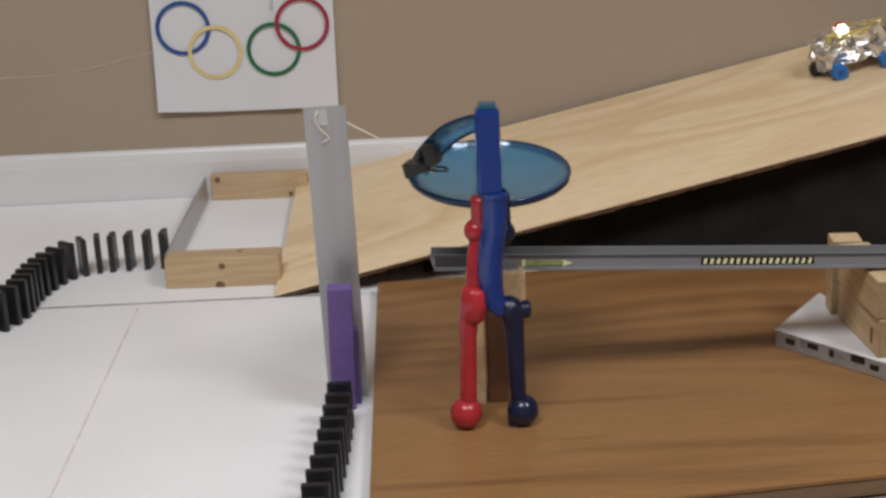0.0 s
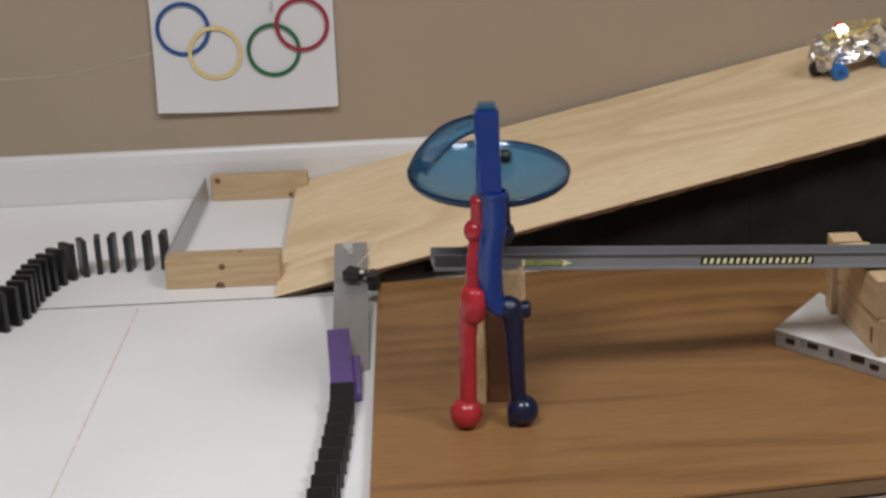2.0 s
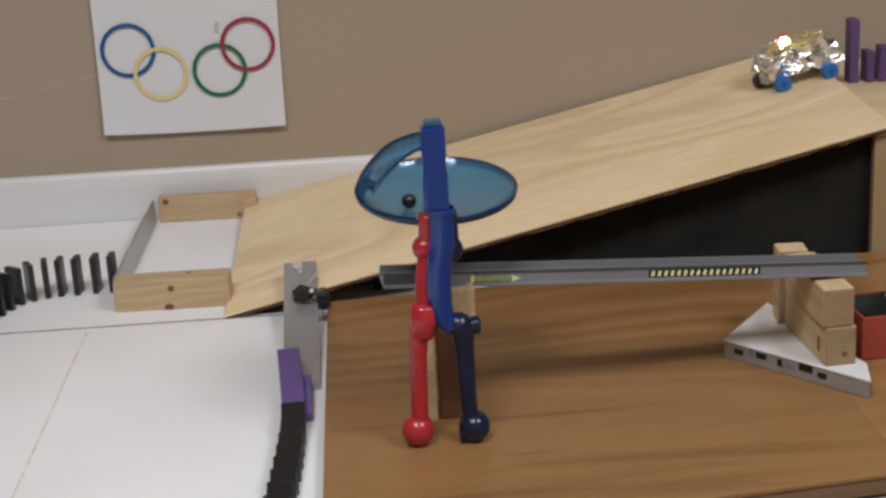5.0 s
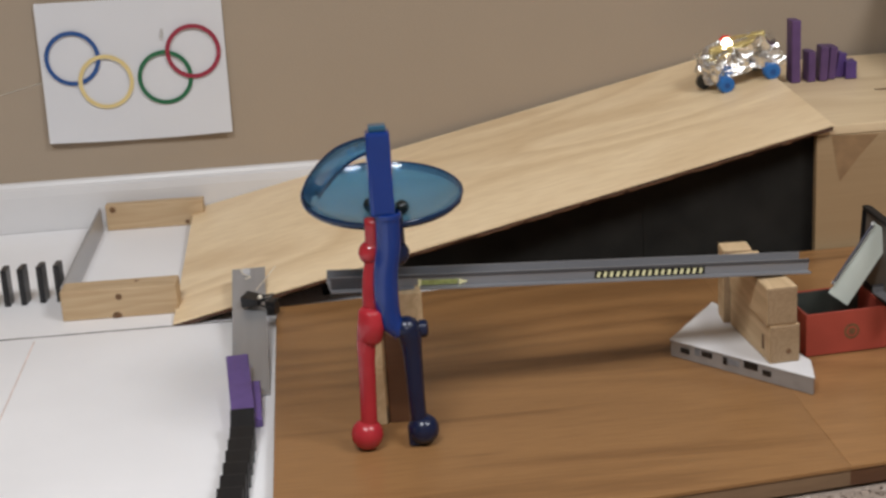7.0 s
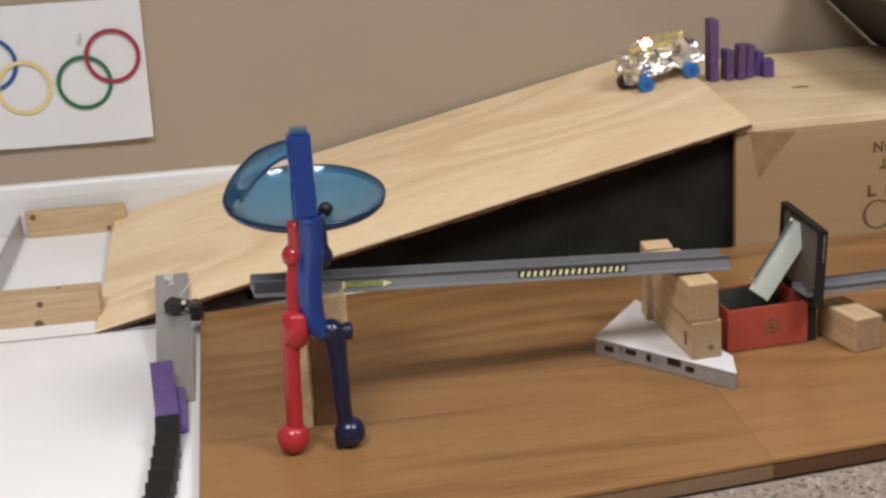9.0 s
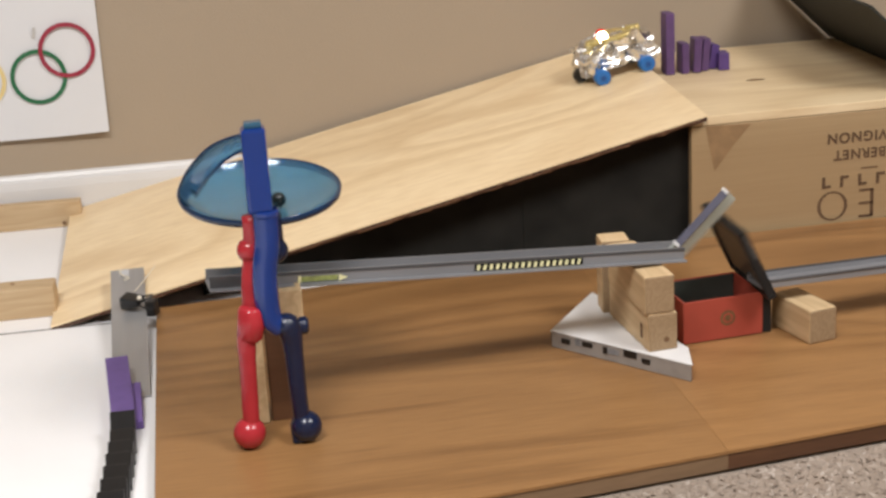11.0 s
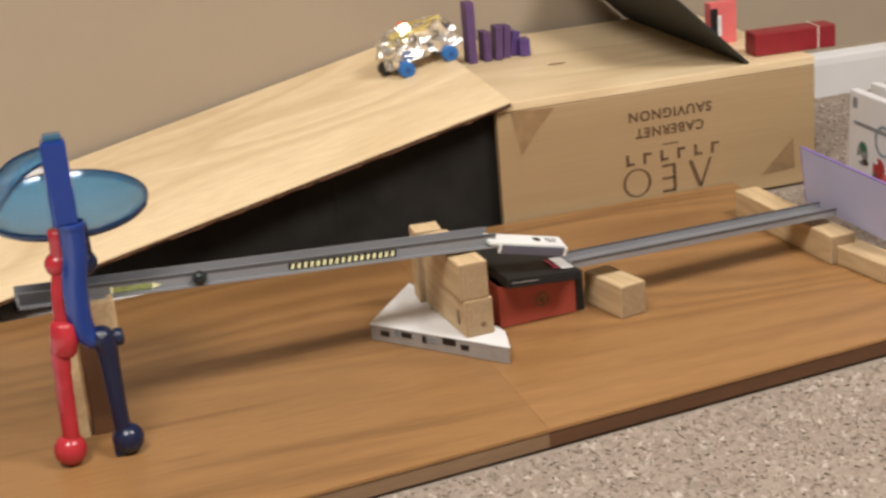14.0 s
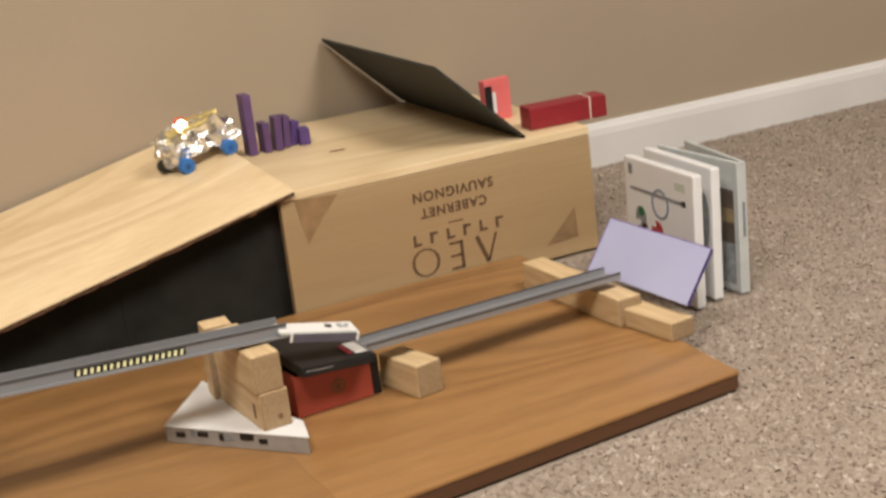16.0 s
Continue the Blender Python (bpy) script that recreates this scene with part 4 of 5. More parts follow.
def game_case(m, label, detail):
    root = thing("game_case", m, label, "case", "white cases on the carpet")
    part("shell", box(0.013, 0.158, 0.166, 0, 0, 0, 0.0025), M_CASE, root)
    part("spine_groove", box(0.0016, 0.1586, 0.162, 0, 0, 0.002, 0), M_STRIPW, root)
    x = -0.0068
    if detail:
        bar = part("title_bar", box(0.0006, 0.118, 0.0045, 0, 0, 0, 0), M_CASEGREY, root, "grey title bar")
        bar.matrix_basis = pose(x, 0.006, 0.125)
        part("title_bar", box(0.0006, 0.009, 0.013, x, 0.064, 0.145, 0), M_CASEGREY, root)
        part("title_bar", box(0.0006, 0.022, 0.010, x, -0.050, 0.142, 0), M_STRIP, root, "pale printed bar")
        part("title_block", box(0.0008, 0.008, 0.007, x, -0.057, 0.124, 0), M_BLACK, root, "dark end of the title")
        part("print_ring", lathe([(0.016, 0.0004), (0.0195, 0.0004), (0.0195, 0), (0.016, 0)], 32, pose(x, -0.004, 0.117, 0, -90, 0)), M_CASEBLUE, root, "blue-grey printed ring")
        for y, z, a, b, mat, text in ((0.042, 0.0920, 0.012, 0.015, M_CASEGREY, "dark printed shape"), (0.040, 0.1000, 0.007, 0.006, M_RGRN, "green printed shape"), (0.047, 0.0850, 0.005, 0.004, M_PAPER, "white printed shape"), (0.034, 0.0820, 0.006, 0.004, M_BLACK, "black printed shape"),
                                      (0.004, 0.0810, 0.013, 0.013, M_CASERED, "red printed shape"), (0.010, 0.0890, 0.004, 0.0035, M_PAPER, "white printed shape"), (-0.010, 0.0720, 0.008, 0.006, M_PINK, "pink printed shape"), (0.012, 0.0720, 0.005, 0.004, M_BROWNPR, "brown printed shape")):
            print_spot(root, y, z, a, b, mat, text, 0.0005 + 0.0001 * (mat in (M_PAPER, M_RGRN, M_BLACK, M_BROWNPR)) * 3)
        part("print_panel", prism([(-0.066, 0.010), (-0.052, 0.008), (-0.040, 0.068), (-0.066, 0.064)], 0, 0.0005, 0), M_LAVEDGE, root, "dark blue print").matrix_basis = Matrix(((0, 0, -1, x), (1, 0, 0, 0), (0, 1, 0, 0), (0, 0, 0, 1)))
        print_spot(root, -0.056, 0.046, 0.004, 0.007, M_PAPER, "white printed shape", 0.0009)
    else:
        print_spot(root, -0.060, 0.098, 0.013, 0.036, M_CASEGREY, "large grey printed oval")


game_case(pose(0.4100, -0.233, CARPET, 0, 2, -1.1), "white game case with grey and red print standing upright", True)
game_case(pose(0.4460, -0.220, CARPET, 0, 2, -2.0), "white game case with a grey oval standing behind another", False)


def open_case():
    """Two covers opened like a book, joined at the spine nearest the boards."""
    root = thing("game_case", pose(0.4770, -0.296, CARPET, 0, 1.5, 0), "white game case standing slightly open, dark printed cover", "case", "white cases on the carpet")
    part("front_cover", box(0.005, 0.152, 0.166, 0, 0.076, 0, 0.0015), M_CASEPALE, root).matrix_basis = pose(0, 0, 0, 0, 0, 4.0)
    part("back_cover", box(0.005, 0.150, 0.166, 0, 0.075, 0, 0.0015), M_CASEPALE, root).matrix_basis = pose(0.0085, 0, 0, 0, 0, -7.5)
    spine = part("spine", box(0.014, 0.004, 0.166, 0.0040, -0.003, 0, 0.0012), M_CASEPALE, root, "pale grey spine")
    part("print_bar", box(0.0035, 0.0006, 0.044, 0.0055, -0.0053, 0.072, 0), M_CASEGREY, spine, "dark spine print")
    for z, h, mat in ((0.010, 0.052, M_CASEGREY), (0.062, 0.026, M_BROWNPR), (0.088, 0.018, M_PINEPR), (0.106, 0.024, M_BROWNPR)):
        part("print_panel", box(0.0006, 0.052, h, -0.0028, 0.030, z, 0), mat, root, "dark cover print").matrix_basis = pose(0, 0, 0, 0, 0, 4.0)


open_case()


# ---- foil car ----
def foil_car():
    root = thing("foil_car", pose(-0.018, 0.262, ramp_z(-0.018) + 0.0096, 0, -11.6, 3), "foil-wrapped toy car with blue wheels and a lit bulb", "toy car")
    bm = bmesh.new()
    bmesh.ops.create_cube(bm, size=1)
    bmesh.ops.scale(bm, vec=(0.100, 0.060, 0.036), verts=bm.verts)
    bmesh.ops.subdivide_edges(bm, edges=bm.edges[:], cuts=7, use_grid_fill=True)
    for v in bm.verts:
        q = v.co * 62
        v.co.z += 0.031 + (0.007 if abs(v.co.x) < 0.03 else 0.0)
        v.co += Vector((noise.noise(q), noise.noise(q + Vector((9, 0, 0))), noise.noise(q + Vector((0, 7, 0))))) * 0.0125
    part("foil_body", bm, M_FOIL, root, "crumpled silver foil")
    for x, y in ((-0.034, -0.031), (0.032, -0.031), (-0.034, 0.031), (0.032, 0.031)):
        w = part("wheel", lathe([(0.0, -0.0075), (0.0095, -0.0075), (0.0115, -0.005), (0.0115, 0.005), (0.0095, 0.0075), (0.0, 0.0075)], 24, pose(x, y, 0.0115, 90, 0, 0)), M_WHEEL, root, "blue plastic wheel")
        part("hub", lathe([(0, 0.0005), (0.004, 0.0005), (0.004, -0.0005)], 14, pose(x, y - (0.0078 if y < 0 else -0.0078), 0.0115, 90, 0, 0)), M_RBLUE, w, "dark blue hub")
    part("nose_wheel", lathe([(0.0, -0.004), (0.010, -0.004), (0.010, 0.004), (0.0, 0.004)], 20, pose(-0.054, 0.004, 0.014, 90, 0, 0)), M_BLACK, root, "dark front roller")
    for x, y, s in ((-0.004, -0.010, 0.034), (0.022, -0.012, 0.026), (-0.028, -0.004, 0.020), (0.034, 0.008, 0.020), (0.010, 0.010, 0.026)):
        bm = box(s, s * 0.7, 0.007, x, y, 0.052, 0.002)
        for v in bm.verts:
            v.co += Vector((noise.noise(v.co * 90), noise.noise(v.co * 90 + Vector((3, 3, 0))), noise.noise(v.co * 90 + Vector((0, 5, 5))))) * 0.004
        part("yellow_patch", bm, M_GOLD, root, "yellow wrapped patch")
    lamp = part("lamp_base", lathe([(0.0, 0.050), (0.0072, 0.050), (0.0082, 0.058), (0.0072, 0.0665), (0.004, 0.0690), (0.0, 0.0693)], 20, pose(-0.0135, 0.001, 0)), M_BULB, root, "red lamp base")
    part("bulb", lathe([(0.0064, 0.050), (0.0078, 0.056), (0.0072, 0.0620), (0.004, 0.0665), (0.0, 0.0675)], 16, pose(-0.0145, -0.0080, 0)), M_FLAME, lamp, "bright glowing bulb", True)


foil_car()

# purple blocks on the case
for x, y, w, h, rz, ry, mat in ((0.0515, 0.258, 0.0125, 0.086, 0, 0, M_DARKPURPLE), (0.0730, 0.257, 0.0105, 0.042, 2, 0, M_DARKPURPLE), (0.0900, 0.256, 0.0110, 0.047, -3, 3, M_DARKPURPLE),
                                (0.1030, 0.263, 0.0105, 0.045, 0, 5, M_DARKPURPLE), (0.1155, 0.271, 0.0120, 0.034, 4, 10, M_MIDPURPLE), (0.1310, 0.258, 0.0150, 0.0235, -7, 0, M_MIDPURPLE)):
    r = thing("purple_block", pose(x, y, TOP + (0.0008 if ry == 0 else 0.0012), 0, ry, rz), "small purple wooden block standing on the case" if h < 0.08 else "tall purple wooden block standing behind the foil car", "block", "purple blocks")
    part("body", box(w, 0.026, h, 0, 0, 0, 0.001), mat, r)

# leaning dark panel, red card, red bar
panel = thing("slanted_board", pose(0.358, 0.2115, TOP + 0.001, 0, -46, 0), "dark stiff panel leaning at a slant on the case", "board")
part("board", box(0.004, 0.405, 0.170, 0, 0, 0, 0.001), M_PANEL, panel)
# unseen prop, added; its dark colour stands for shade under the board
part("prop", box(0.006, 0.006, 0.120, 0.004, 0.10, 0.002, 0.001), M_PANEL, panel, "thin added prop, dark like the shade under the board")
card = thing("red_card", pose(0.389, 0.150, TOP, 0, 0, 8), "small pink-red square box with a dark edge", "box")
part("body", box(0.044, 0.014, 0.060, 0, 0, 0, 0.001), M_PINK, card)
part("dark_patch", box(0.012, 0.0006, 0.040, -0.016, -0.0075, 0.012, 0), M_BLACK, card, "dark printed patch")
part("white_patch", box(0.006, 0.0006, 0.030, -0.007, -0.0075, 0.012, 0), M_PAPER, card, "pale printed patch")
bar = thing("red_bar", pose(0.4435, 0.052, TOP + 0.0005, 0, 0, -4), "dark red wooden bar tied with white string on the case", "bar")
part("body", box(0.118, 0.034, 0.031, 0, 0, 0, 0.002), M_DARKRED, bar)
part("tie", merge(box(0.0016, 0.036, 0.0012, 0.033, 0, 0.0308, 0), box(0.0016, 0.0012, 0.031, 0.033, -0.0176, 0, 0)), M_STRING, bar, "white string tie")


# ---- marbles ----
def marble(label):
    ob = part("marble", ball(0.0072, u=24, v=16), M_MARBLE, None, "", True)
    return tagged(ob, label, "marble", "marbles")


MARBLE_A = marble("glossy black marble circling the bowl ahead of another")
MARBLE_B = marble("glossy black marble circling the bowl, later rolling down the tracks")

ROLL_A = [(0.8, -0.613, -0.432, 0.258), (0.9, -0.615, -0.432, 0.256), (1.0, -0.62, -0.428, 0.244), (1.1, -0.616, -0.418, 0.234),
          (1.2, -0.6009, -0.3920, 0.2162), (1.3, -0.5749, -0.3953, 0.2119), (1.4, -0.5464, -0.4023, 0.2103), (1.5, -0.5218, -0.4332, 0.2173),
          (1.6, -0.4918, -0.3868, 0.2190), (1.7, -0.4867, -0.3701, 0.2244), (1.8, -0.4959, -0.3432, 0.2262), (1.9, -0.5163, -0.3250, 0.2268),
          (2, -0.5340, -0.3242, 0.2239), (2.1, -0.5661, -0.3318, 0.2215), (2.2, -0.5864, -0.3558, 0.2179), (2.3, -0.5871, -0.3783, 0.2146),
          (2.4, -0.5715, -0.3912, 0.2118), (2.5, -0.5462, -0.4407, 0.2169), (2.6, -0.5132, -0.3973, 0.2127), (2.7, -0.5058, -0.3713, 0.2160),
          (2.8, -0.5041, -0.3513, 0.2200), (2.9, -0.5164, -0.3341, 0.2225), (3, -0.5397, -0.3290, 0.2217), (3.1, -0.5737, -0.3347, 0.2213),
          (3.2, -0.5951, -0.3526, 0.2201), (3.3, -0.6000, -0.3704, 0.2179), (3.4, -0.5921, -0.3861, 0.2147), (3.5, -0.5725, -0.3957, 0.2116),
          (3.6, -0.5414, -0.4120, 0.2103), (3.8, -0.5042, -0.3610, 0.2179), (4, -0.5280, -0.3248, 0.2244), (4.2, -0.5850, -0.3451, 0.2200),
          (6.3, -0.5299, -0.3701, 0.2134), (6.4, -0.5572, -0.3696, 0.2127), (6.5, -0.5723, -0.3732, 0.2135), (6.7, -0.5395, -0.3877, 0.2111),
          (6.9, -0.5525, -0.3587, 0.2146), (7, -0.5648, -0.3743, 0.2127), (7.1, -0.5482, -0.3866, 0.2110), (7.3, -0.5360, -0.3646, 0.2138),
          (7.5, -0.5472, -0.4005, 0.2104), (7.7, -0.5425, -0.3881, 0.2110), (7.8, -0.5467, -0.3864, 0.2110), (8, -0.5478, -0.3908, 0.2107),
          (8.2, -0.5509, -0.3940, 0.2106), (8.3, -0.5628, -0.3880, 0.2113), (8.4, -0.5533, -0.3990, 0.2105), (8.5, -0.5486, -0.3889, 0.2109),
          (8.6, -0.5576, -0.4409, 0.2172), (8.7, -0.5490, -0.4409, 0.2170), (8.8, -0.5561, -0.4410, 0.2171), (8.9, -0.5559, -0.3999, 0.2105),
          (9, -0.5550, -0.4410, 0.2171), (9.1, -0.5550, -0.4410, 0.2171)]
ROLL_B = [(0.8, -0.606, -0.432, 0.265), (0.9, -0.609, -0.432, 0.264), (1.0, -0.617, -0.428, 0.254), (1.1, -0.618, -0.418, 0.243),
          (1.2, -0.6088, -0.3874, 0.2189), (1.3, -0.5859, -0.4325, 0.2188), (1.4, -0.5632, -0.3986, 0.2108), (1.5, -0.5277, -0.3991, 0.2111),
          (1.6, -0.5021, -0.3936, 0.2150), (1.7, -0.4895, -0.3793, 0.2206), (1.8, -0.4887, -0.3593, 0.2248), (1.9, -0.5050, -0.3365, 0.2250),
          (2, -0.5502, -0.3182, 0.2261), (2.1, -0.5812, -0.3315, 0.2234), (2.2, -0.6023, -0.3523, 0.2220), (2.3, -0.6029, -0.3732, 0.2182),
          (2.4, -0.5858, -0.3867, 0.2136), (2.5, -0.5577, -0.4014, 0.2105), (2.6, -0.5326, -0.4378, 0.2170), (2.7, -0.5070, -0.4226, 0.2183),
          (2.8, -0.4920, -0.3733, 0.2200), (2.9, -0.5009, -0.3537, 0.2204), (3, -0.5266, -0.3395, 0.2195), (3.1, -0.5564, -0.3470, 0.2170),
          (3.2, -0.5747, -0.3658, 0.2147), (3.3, -0.5704, -0.3803, 0.2125), (3.4, -0.5549, -0.4410, 0.2171), (3.5, -0.5334, -0.3967, 0.2108),
          (3.6, -0.5185, -0.3808, 0.2131), (3.8, -0.5472, -0.3474, 0.2168), (4, -0.5828, -0.3616, 0.2163), (4.2, -0.5557, -0.3996, 0.2105),
          (6.3, -0.5252, -0.3882, 0.2118), (6.4, -0.5160, -0.3715, 0.2143), (6.5, -0.5235, -0.3573, 0.2159), (6.7, -0.5726, -0.3601, 0.2155),
          (6.9, -0.5604, -0.3853, 0.2114), (7, -0.5355, -0.3867, 0.2113), (7.1, -0.5241, -0.3654, 0.2145), (7.3, -0.5549, -0.3512, 0.2161),
          (7.5, -0.5767, -0.3745, 0.2137), (7.7, -0.5518, -0.3911, 0.2108), (7.8, -0.5256, -0.3772, 0.2128), (8, -0.5521, -0.3466, 0.2170),
          (8.2, -0.5790, -0.3794, 0.2135), (8.3, -0.5520, -0.3901, 0.2108), (8.4, -0.5281, -0.3808, 0.2122), (8.5, -0.5206, -0.3639, 0.2150),
          (8.6, -0.5374, -0.3563, 0.2152), (8.7, -0.5640, -0.3689, 0.2133), (8.8, -0.5704, -0.3869, 0.2120), (8.9, -0.5476, -0.3998, 0.2104),
          (9, -0.5345, -0.3849, 0.2115), (9.1, -0.5336, -0.3674, 0.2135), (9.2, -0.5559, -0.3612, 0.2142), (9.3, -0.5712, -0.3696, 0.2139),
          (9.4, -0.5624, -0.3900, 0.2112), (9.5, -0.5381, -0.3883, 0.2111), (9.6, -0.5324, -0.3624, 0.2144), (9.7, -0.5492, -0.3521, 0.2159),
          (11.8, -0.5536, -0.3968, 0.2106), (12, -0.5590, -0.4408, 0.2172), (12.3, -0.5413, -0.3992, 0.2104), (12.5, -0.5564, -0.4013, 0.2105)]
FLY = [(0, -0.620, -0.44, 0.2495), (0.6, -0.620, -0.44, 0.2495), (0.7, -0.622, -0.436, 0.2510), (0.8, -0.667, -0.25, 0.247),
          (0.9, -0.707, -0.12, 0.158), (1.0, -0.722, -0.06, 0.132), (1.1, -0.711, -0.04, 0.131), (1.2, -0.693, 0.0, 0.034),
          (1.3, -0.688, 0.0, 0.023), (1.4, -0.696, -0.02, 0.001)]


def on_track(a, b, u, lift, out=0.0):
    p = Vector(a).lerp(Vector(b), u)
    return p.x, p.y - out, p.z + lift


def on_bowl(degrees, r):
    """A marble's place on the tilted bowl, at an angle and a distance from its middle."""
    x, y = r * math.cos(radians(degrees)), r * math.sin(radians(degrees))
    q = r / 0.0755
    z = -0.010 * (1 - q ** 4) - 0.005 * (1 - q ** 12) - 0.005 * (1 - q) + 0.0078
    return BC.x + x, BC.y + y, BC.z + z + 0.1228 * y - 0.0209 * x


def circling(before, after, speed):
    """Rows between two places on the bowl: rounds that grow quicker and narrower, starting at so many degrees a second."""
    (t0, *p), (t1, *q) = before, after
    a0, a1 = (math.degrees(math.atan2(v[1] - BC.y, v[0] - BC.x)) for v in (p, q))
    r0, r1 = (math.hypot(v[0] - BC.x, v[1] - BC.y) for v in (p, q))
    span = t1 - t0
    total = (a1 - a0) % 360
    while total < speed * 1.25 * span - 180:
        total += 360
    grow = 2 * (total - speed * span) / span ** 2
    rows = []
    for k in range(1, round(span / 0.1)):
        t = k * 0.1
        rows.append((round(t0 + t, 2), pose(*on_bowl(a0 + speed * t + 0.5 * grow * t * t, r0 + (r1 - r0) * t / span))))
    return rows


def bowl_rows(table):
    rows = [(0, pose(*table[0][1:]))]
    for k, (t, x, y, z) in enumerate(table):
        if k and t - table[k - 1][0] > 1:
            rows += circling(table[k - 1], table[k], 350)
        rows.append((t, pose(x, y, z)))
    return rows


def on_flange(u):
    return on_track(L0, L1, u, -0.0040, 0.0208)


def motions():
    # straight domino row
    for ob, x, y, k in FALLERS:
        t0 = max(0.02, 0.19 - 0.022 * k)
        end = 74 if k else 60
        walk(ob, [(0, pose(x, y, WHITE)), (t0, pose(x, y, WHITE)), (t0 + 0.067, pose(x, y, WHITE, -28)), (t0 + 0.134, pose(x, y, WHITE, -end + 4)), (t0 + 0.20, pose(x, y, WHITE, -end)), (16, pose(x, y, WHITE, -end))])
    # steel strip: seconds, pitch away, sideways lean, slide of its foot
    rows = []
    for t, p, lean, y, dz in ((0, -5, -0.5, -0.349, 0), (0.3, -5, -0.5, -0.349, 0), (0.5, 0, 0, -0.349, 0), (0.6, 10, 0, -0.349, 0), (0.7, 25, 1, -0.349, 0), (0.8, 48, 5, -0.347, 0.001), (0.9, 79, 8, -0.297, 0.003), (1.0, 81, 5, -0.272, 0.004), (1.2, 82.5, 1, -0.280, 0.001), (1.4, 82.5, -1.2, -0.282, 0.001), (16, 82.5, -1.2, -0.282, 0.001)):
        rows.append((t, pose(-0.702, y, WHITE + dz, -p, 0, 0) @ pose(0, 0, 0, 0, lean, 0)))
    walk(RULER, rows)
    for ob, x, y, ends in ((PLANK, -0.706, -0.374, ((0, -10, 2), (0.15, -10, 2), (0.3, -3, 3), (0.5, 0, 6), (0.6, 3, 7), (0.7, 9, 7), (0.8, 51, 7), (0.9, 75, 7), (1.0, 66, 0), (1.1, 74, -2), (1.3, 84, -4), (16, 84, -4))), (PLANK2, -0.700, -0.362, ((0, -7, 1), (0.3, -4, 2), (0.5, 2, 4), (0.6, 9, 4), (0.7, 22, 4), (0.8, 60, 5), (0.9, 84, 6), (1.1, 84, 2), (1.3, 85, -2), (16, 85, -2)))):
        lift = 0.011 if ob is PLANK else 0.005
        walk(ob, [(t, pose(x, y, WHITE + lift * min(1, max(0, p) / 70), -p, 0, 0) @ pose(0, 0, 0, 0, lean, 0)) for t, p, lean in ends])
    # clip and its string
    spin = (0, 0, 30, 80, 140, 190, 240, 290, 330, 350)
    rows = [(t, pose(x, y, z, 0, 193 + s * 0.477, 160 + s * 0.5)) for (t, x, y, z), s in zip(FLY, spin) if t < 1.35]
    rows += [(1.42, pose(-0.6985, -0.060, 0.0290, 4, 358, 334)), (1.5, pose(-0.7010, -0.083, 0.0245, 4, 360, 335)), (16, pose(-0.7010, -0.083, 0.0245, 4, 360, 335))]
    walk(CLIP, rows)
    walk(CORD, [(0, pose(-0.702, -0.372, 0.2890)), (0.3, pose(-0.702, -0.372, 0.2890)), (0.6, pose(-0.704, -0.310, 0.280, 0, 4, -24)), (0.7, pose(-0.700, -0.24, 0.245, 0, 6, -30)), (0.8, pose(-0.690, -0.15, 0.200, 0, -30, 10)), (0.9, pose(-0.705, -0.06, 0.06, 0, -30, 70)), (1.1, pose(-0.705, -0.05, 0.035, 0, -10, 40)), (1.4, pose(-0.697, -0.074, 0.033, 0, -24, 88)), (16, pose(-0.697, -0.074, 0.033, 0, -24, 88))])
    # first marble: bowl, drop, upper track, into the box
    rows = bowl_rows(ROLL_A)
    rows += [(9.2, pose(BC.x, BC.y, 0.193)), (9.35, pose(BC.x, BC.y - 0.030, 0.168)), (9.5, pose(*on_track(L0, L1, 0.127, 0.002, 0.0225))), (9.6, pose(*on_flange(0.135))), (9.7, pose(*on_flange(0.145))), (9.9, pose(*on_flange(0.27))),
             (10.2, pose(*on_flange(0.50))), (10.5, pose(*on_flange(0.78))), (10.7, pose(*on_flange(1.0))), (10.82, pose(-0.106, -0.320, 0.060)), (10.9, pose(-0.098, -0.306, 0.011)), (16, pose(-0.098, -0.306, 0.011))]
    walk(MARBLE_A, rows)
    # second marble: bowl, drop, both tracks, behind the card
    rows = bowl_rows([row for row in ROLL_B if row[0] < 9.75])
    n = 0
    t = 9.9
    while t < 13.3:
        u = (t - 9.7) / 3.6
        r = 0.030 * (1 - u) ** 0.7 * max(0.15, 1 - u * 1.1) + 0.004
        rows.append((round(t, 2), pose(*on_bowl(83 + 66 * (1 + u) * n, r))))
        t += 0.1
        n += 1
    rows += [(13.4, pose(BC.x, BC.y, 0.193)), (13.5, pose(BC.x, BC.y - 0.032, 0.165))]
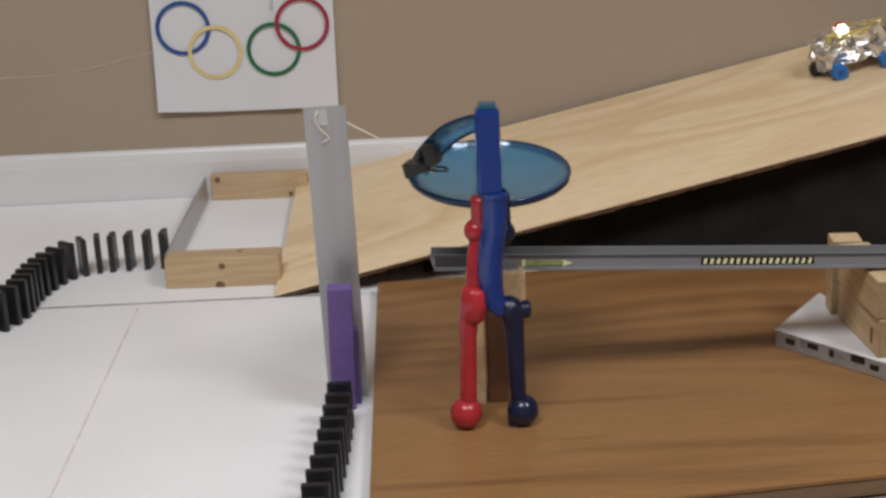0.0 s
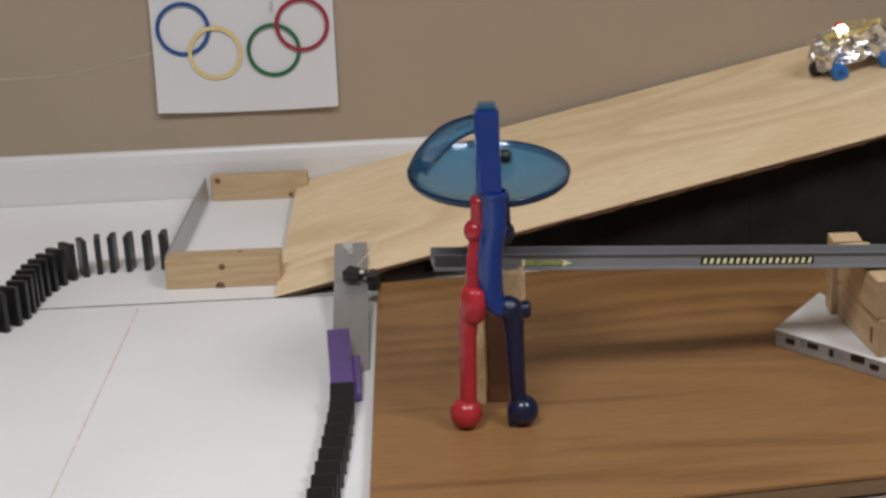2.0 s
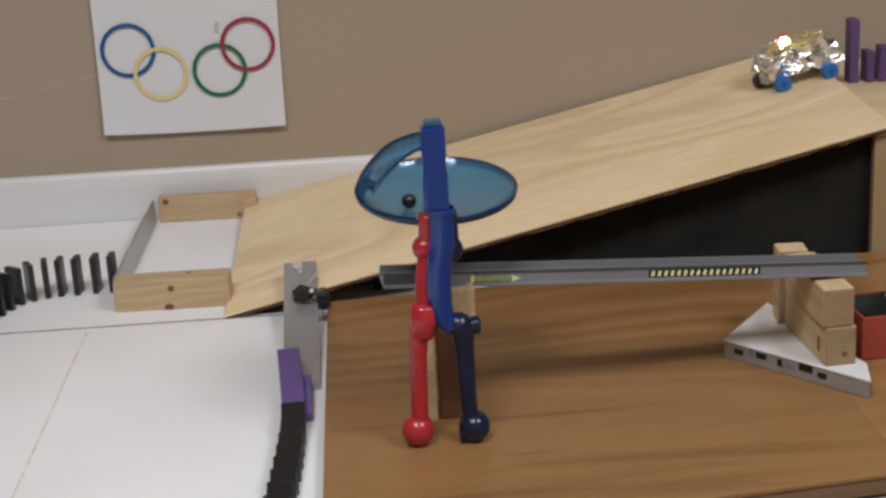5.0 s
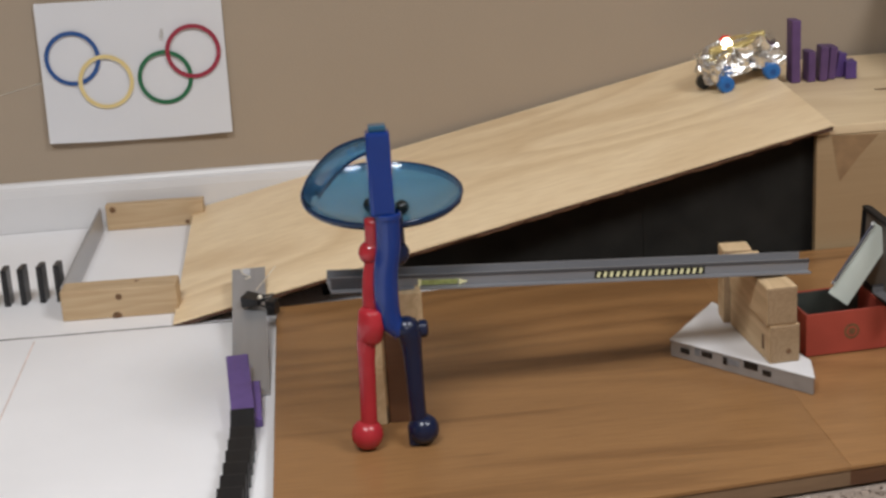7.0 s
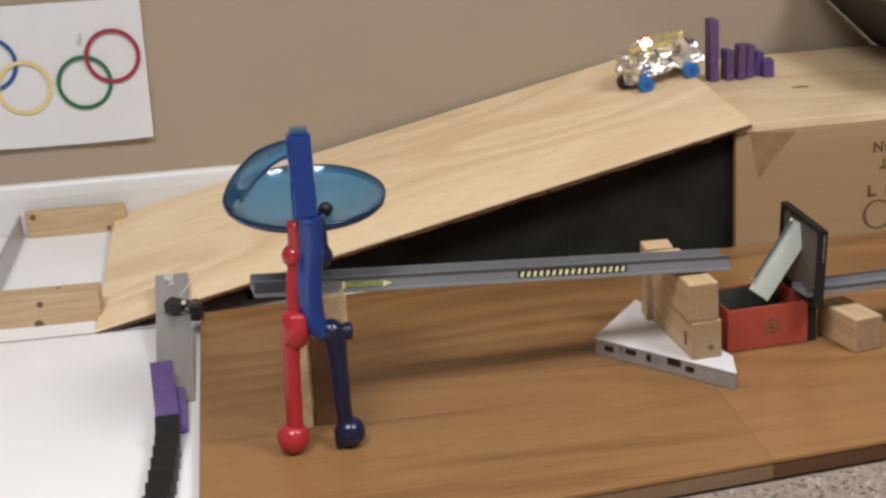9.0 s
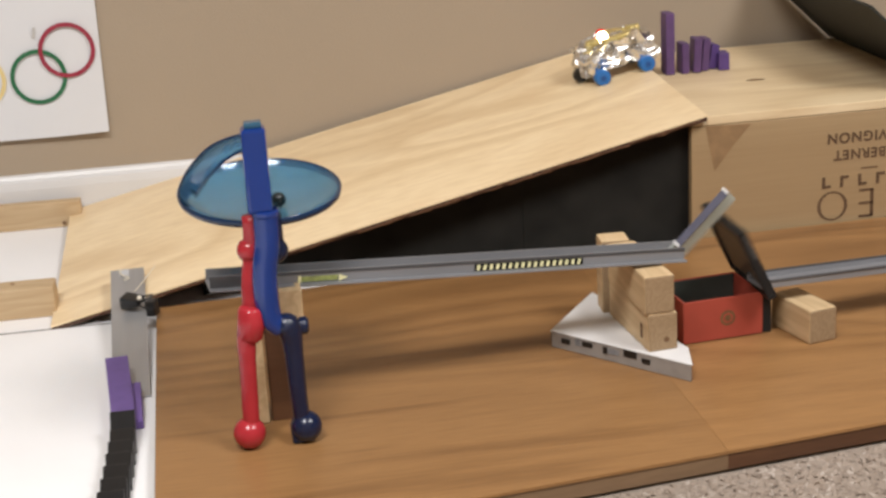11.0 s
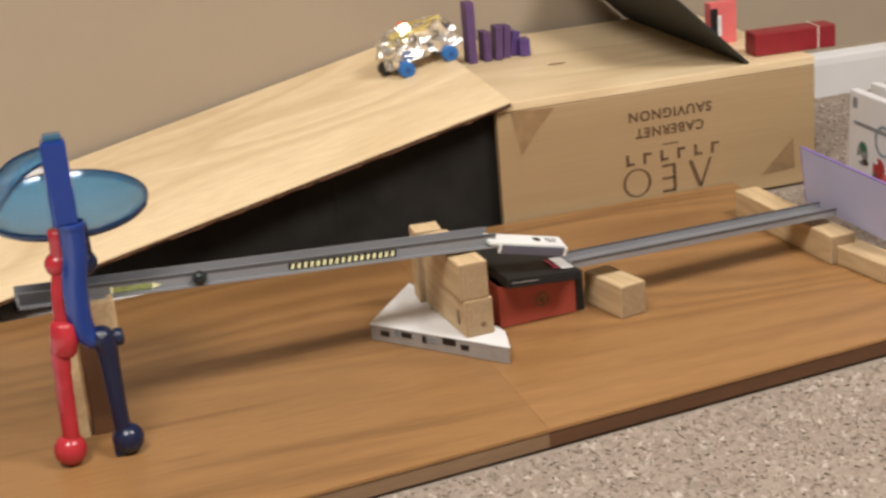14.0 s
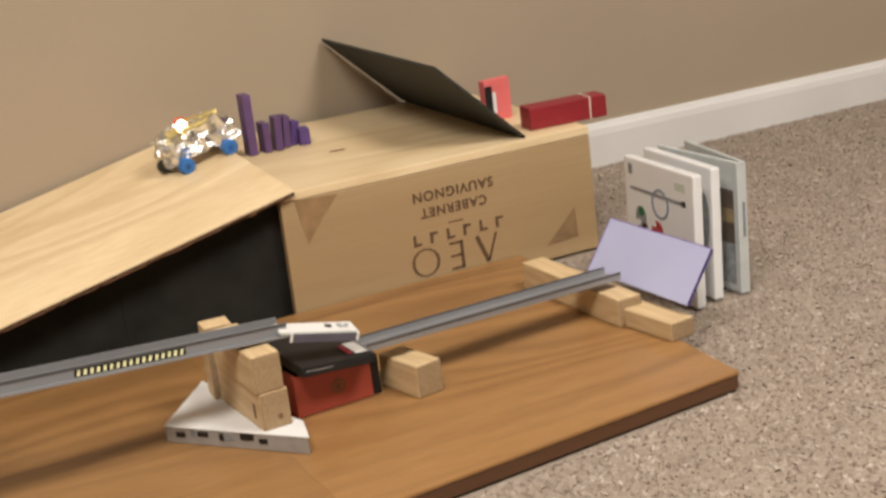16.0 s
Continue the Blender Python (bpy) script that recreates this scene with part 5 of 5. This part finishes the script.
    for t, u in ((13.6, 0.156), (13.7, 0.183), (13.8, 0.236), (13.9, 0.291), (14.0, 0.353), (14.2, 0.524), (14.3, 0.616), (14.4, 0.707), (14.5, 0.779), (14.6, 0.887), (14.7, 1.01)):
        rows.append((t, pose(*on_flange(u))))
    rows += [(14.75, pose(-0.098, -0.352, 0.1060)), (14.8, pose(-0.069, -0.350, 0.0915)), (14.85, pose(-0.040, -0.344, 0.0800))]
    for t, u in ((14.9, 0.145), (15.0, 0.366), (15.1, 0.564), (15.2, 0.764), (15.3, 0.947)):
        rows.append((t, pose(*on_track(T0, T1, u, 0.0006))))
    rows += [(15.4, pose(0.322, -0.318, 0.048)), (15.5, pose(0.335, -0.330, 0.022)), (15.7, pose(0.352, -0.335, -0.008)), (16, pose(0.354, -0.336, -0.0105))]
    walk(MARBLE_B, rows)
    # lid and strip fall while the marble drops into the box
    up, shut = pose(-0.0350, -0.308, 0.047, 0, 3, 0), pose(-0.0420, -0.312, 0.0530, 0, -86, 3)
    walk(LID, [(0, up), (10.85, up), (11.0, pose(-0.0355, -0.308, 0.048, 0, -25, 1)), (11.2, pose(-0.0410, -0.311, 0.0525, 0, -78, 3)), (11.35, shut), (16, shut)])
    a, b = pose(-0.0820, -0.306, 0.0420, 0, -56, 0) @ pose(0, 0, 0, -125), pose(-0.1440, -0.354, 0.1070, 0, 13, 1) @ pose(0, 0, 0, 9)
    walk(STRIP, [(0, a), (10.85, a), (11.0, pose(-0.135, -0.330, 0.090, 0, -45, 0) @ pose(0, 0, 0, -65)), (11.2, pose(-0.146, -0.350, 0.116, 0, -6, 1) @ pose(0, 0, 0, 8)), (11.35, b), (16, b)])
    # card knocked over
    walk(CARD, [(0, pose(0.316, -0.315, 0.0345, 0, -6, 1)), (15.3, pose(0.316, -0.315, 0.0345, 0, -6, 1)), (15.4, pose(0.316, -0.315, 0.0345, 0, -3, 1)), (15.5, pose(0.314, -0.318, 0.0345, 0, 6, 2)), (15.6, pose(0.313, -0.320, 0.034, 0, 20, 3)), (15.7, pose(0.313, -0.320, 0.034, 0, 27, 4)), (15.8, pose(0.313, -0.320, 0.034, 0, 32, 4)), (16, pose(0.313, -0.320, 0.034, 0, 35, 4))])


motions()
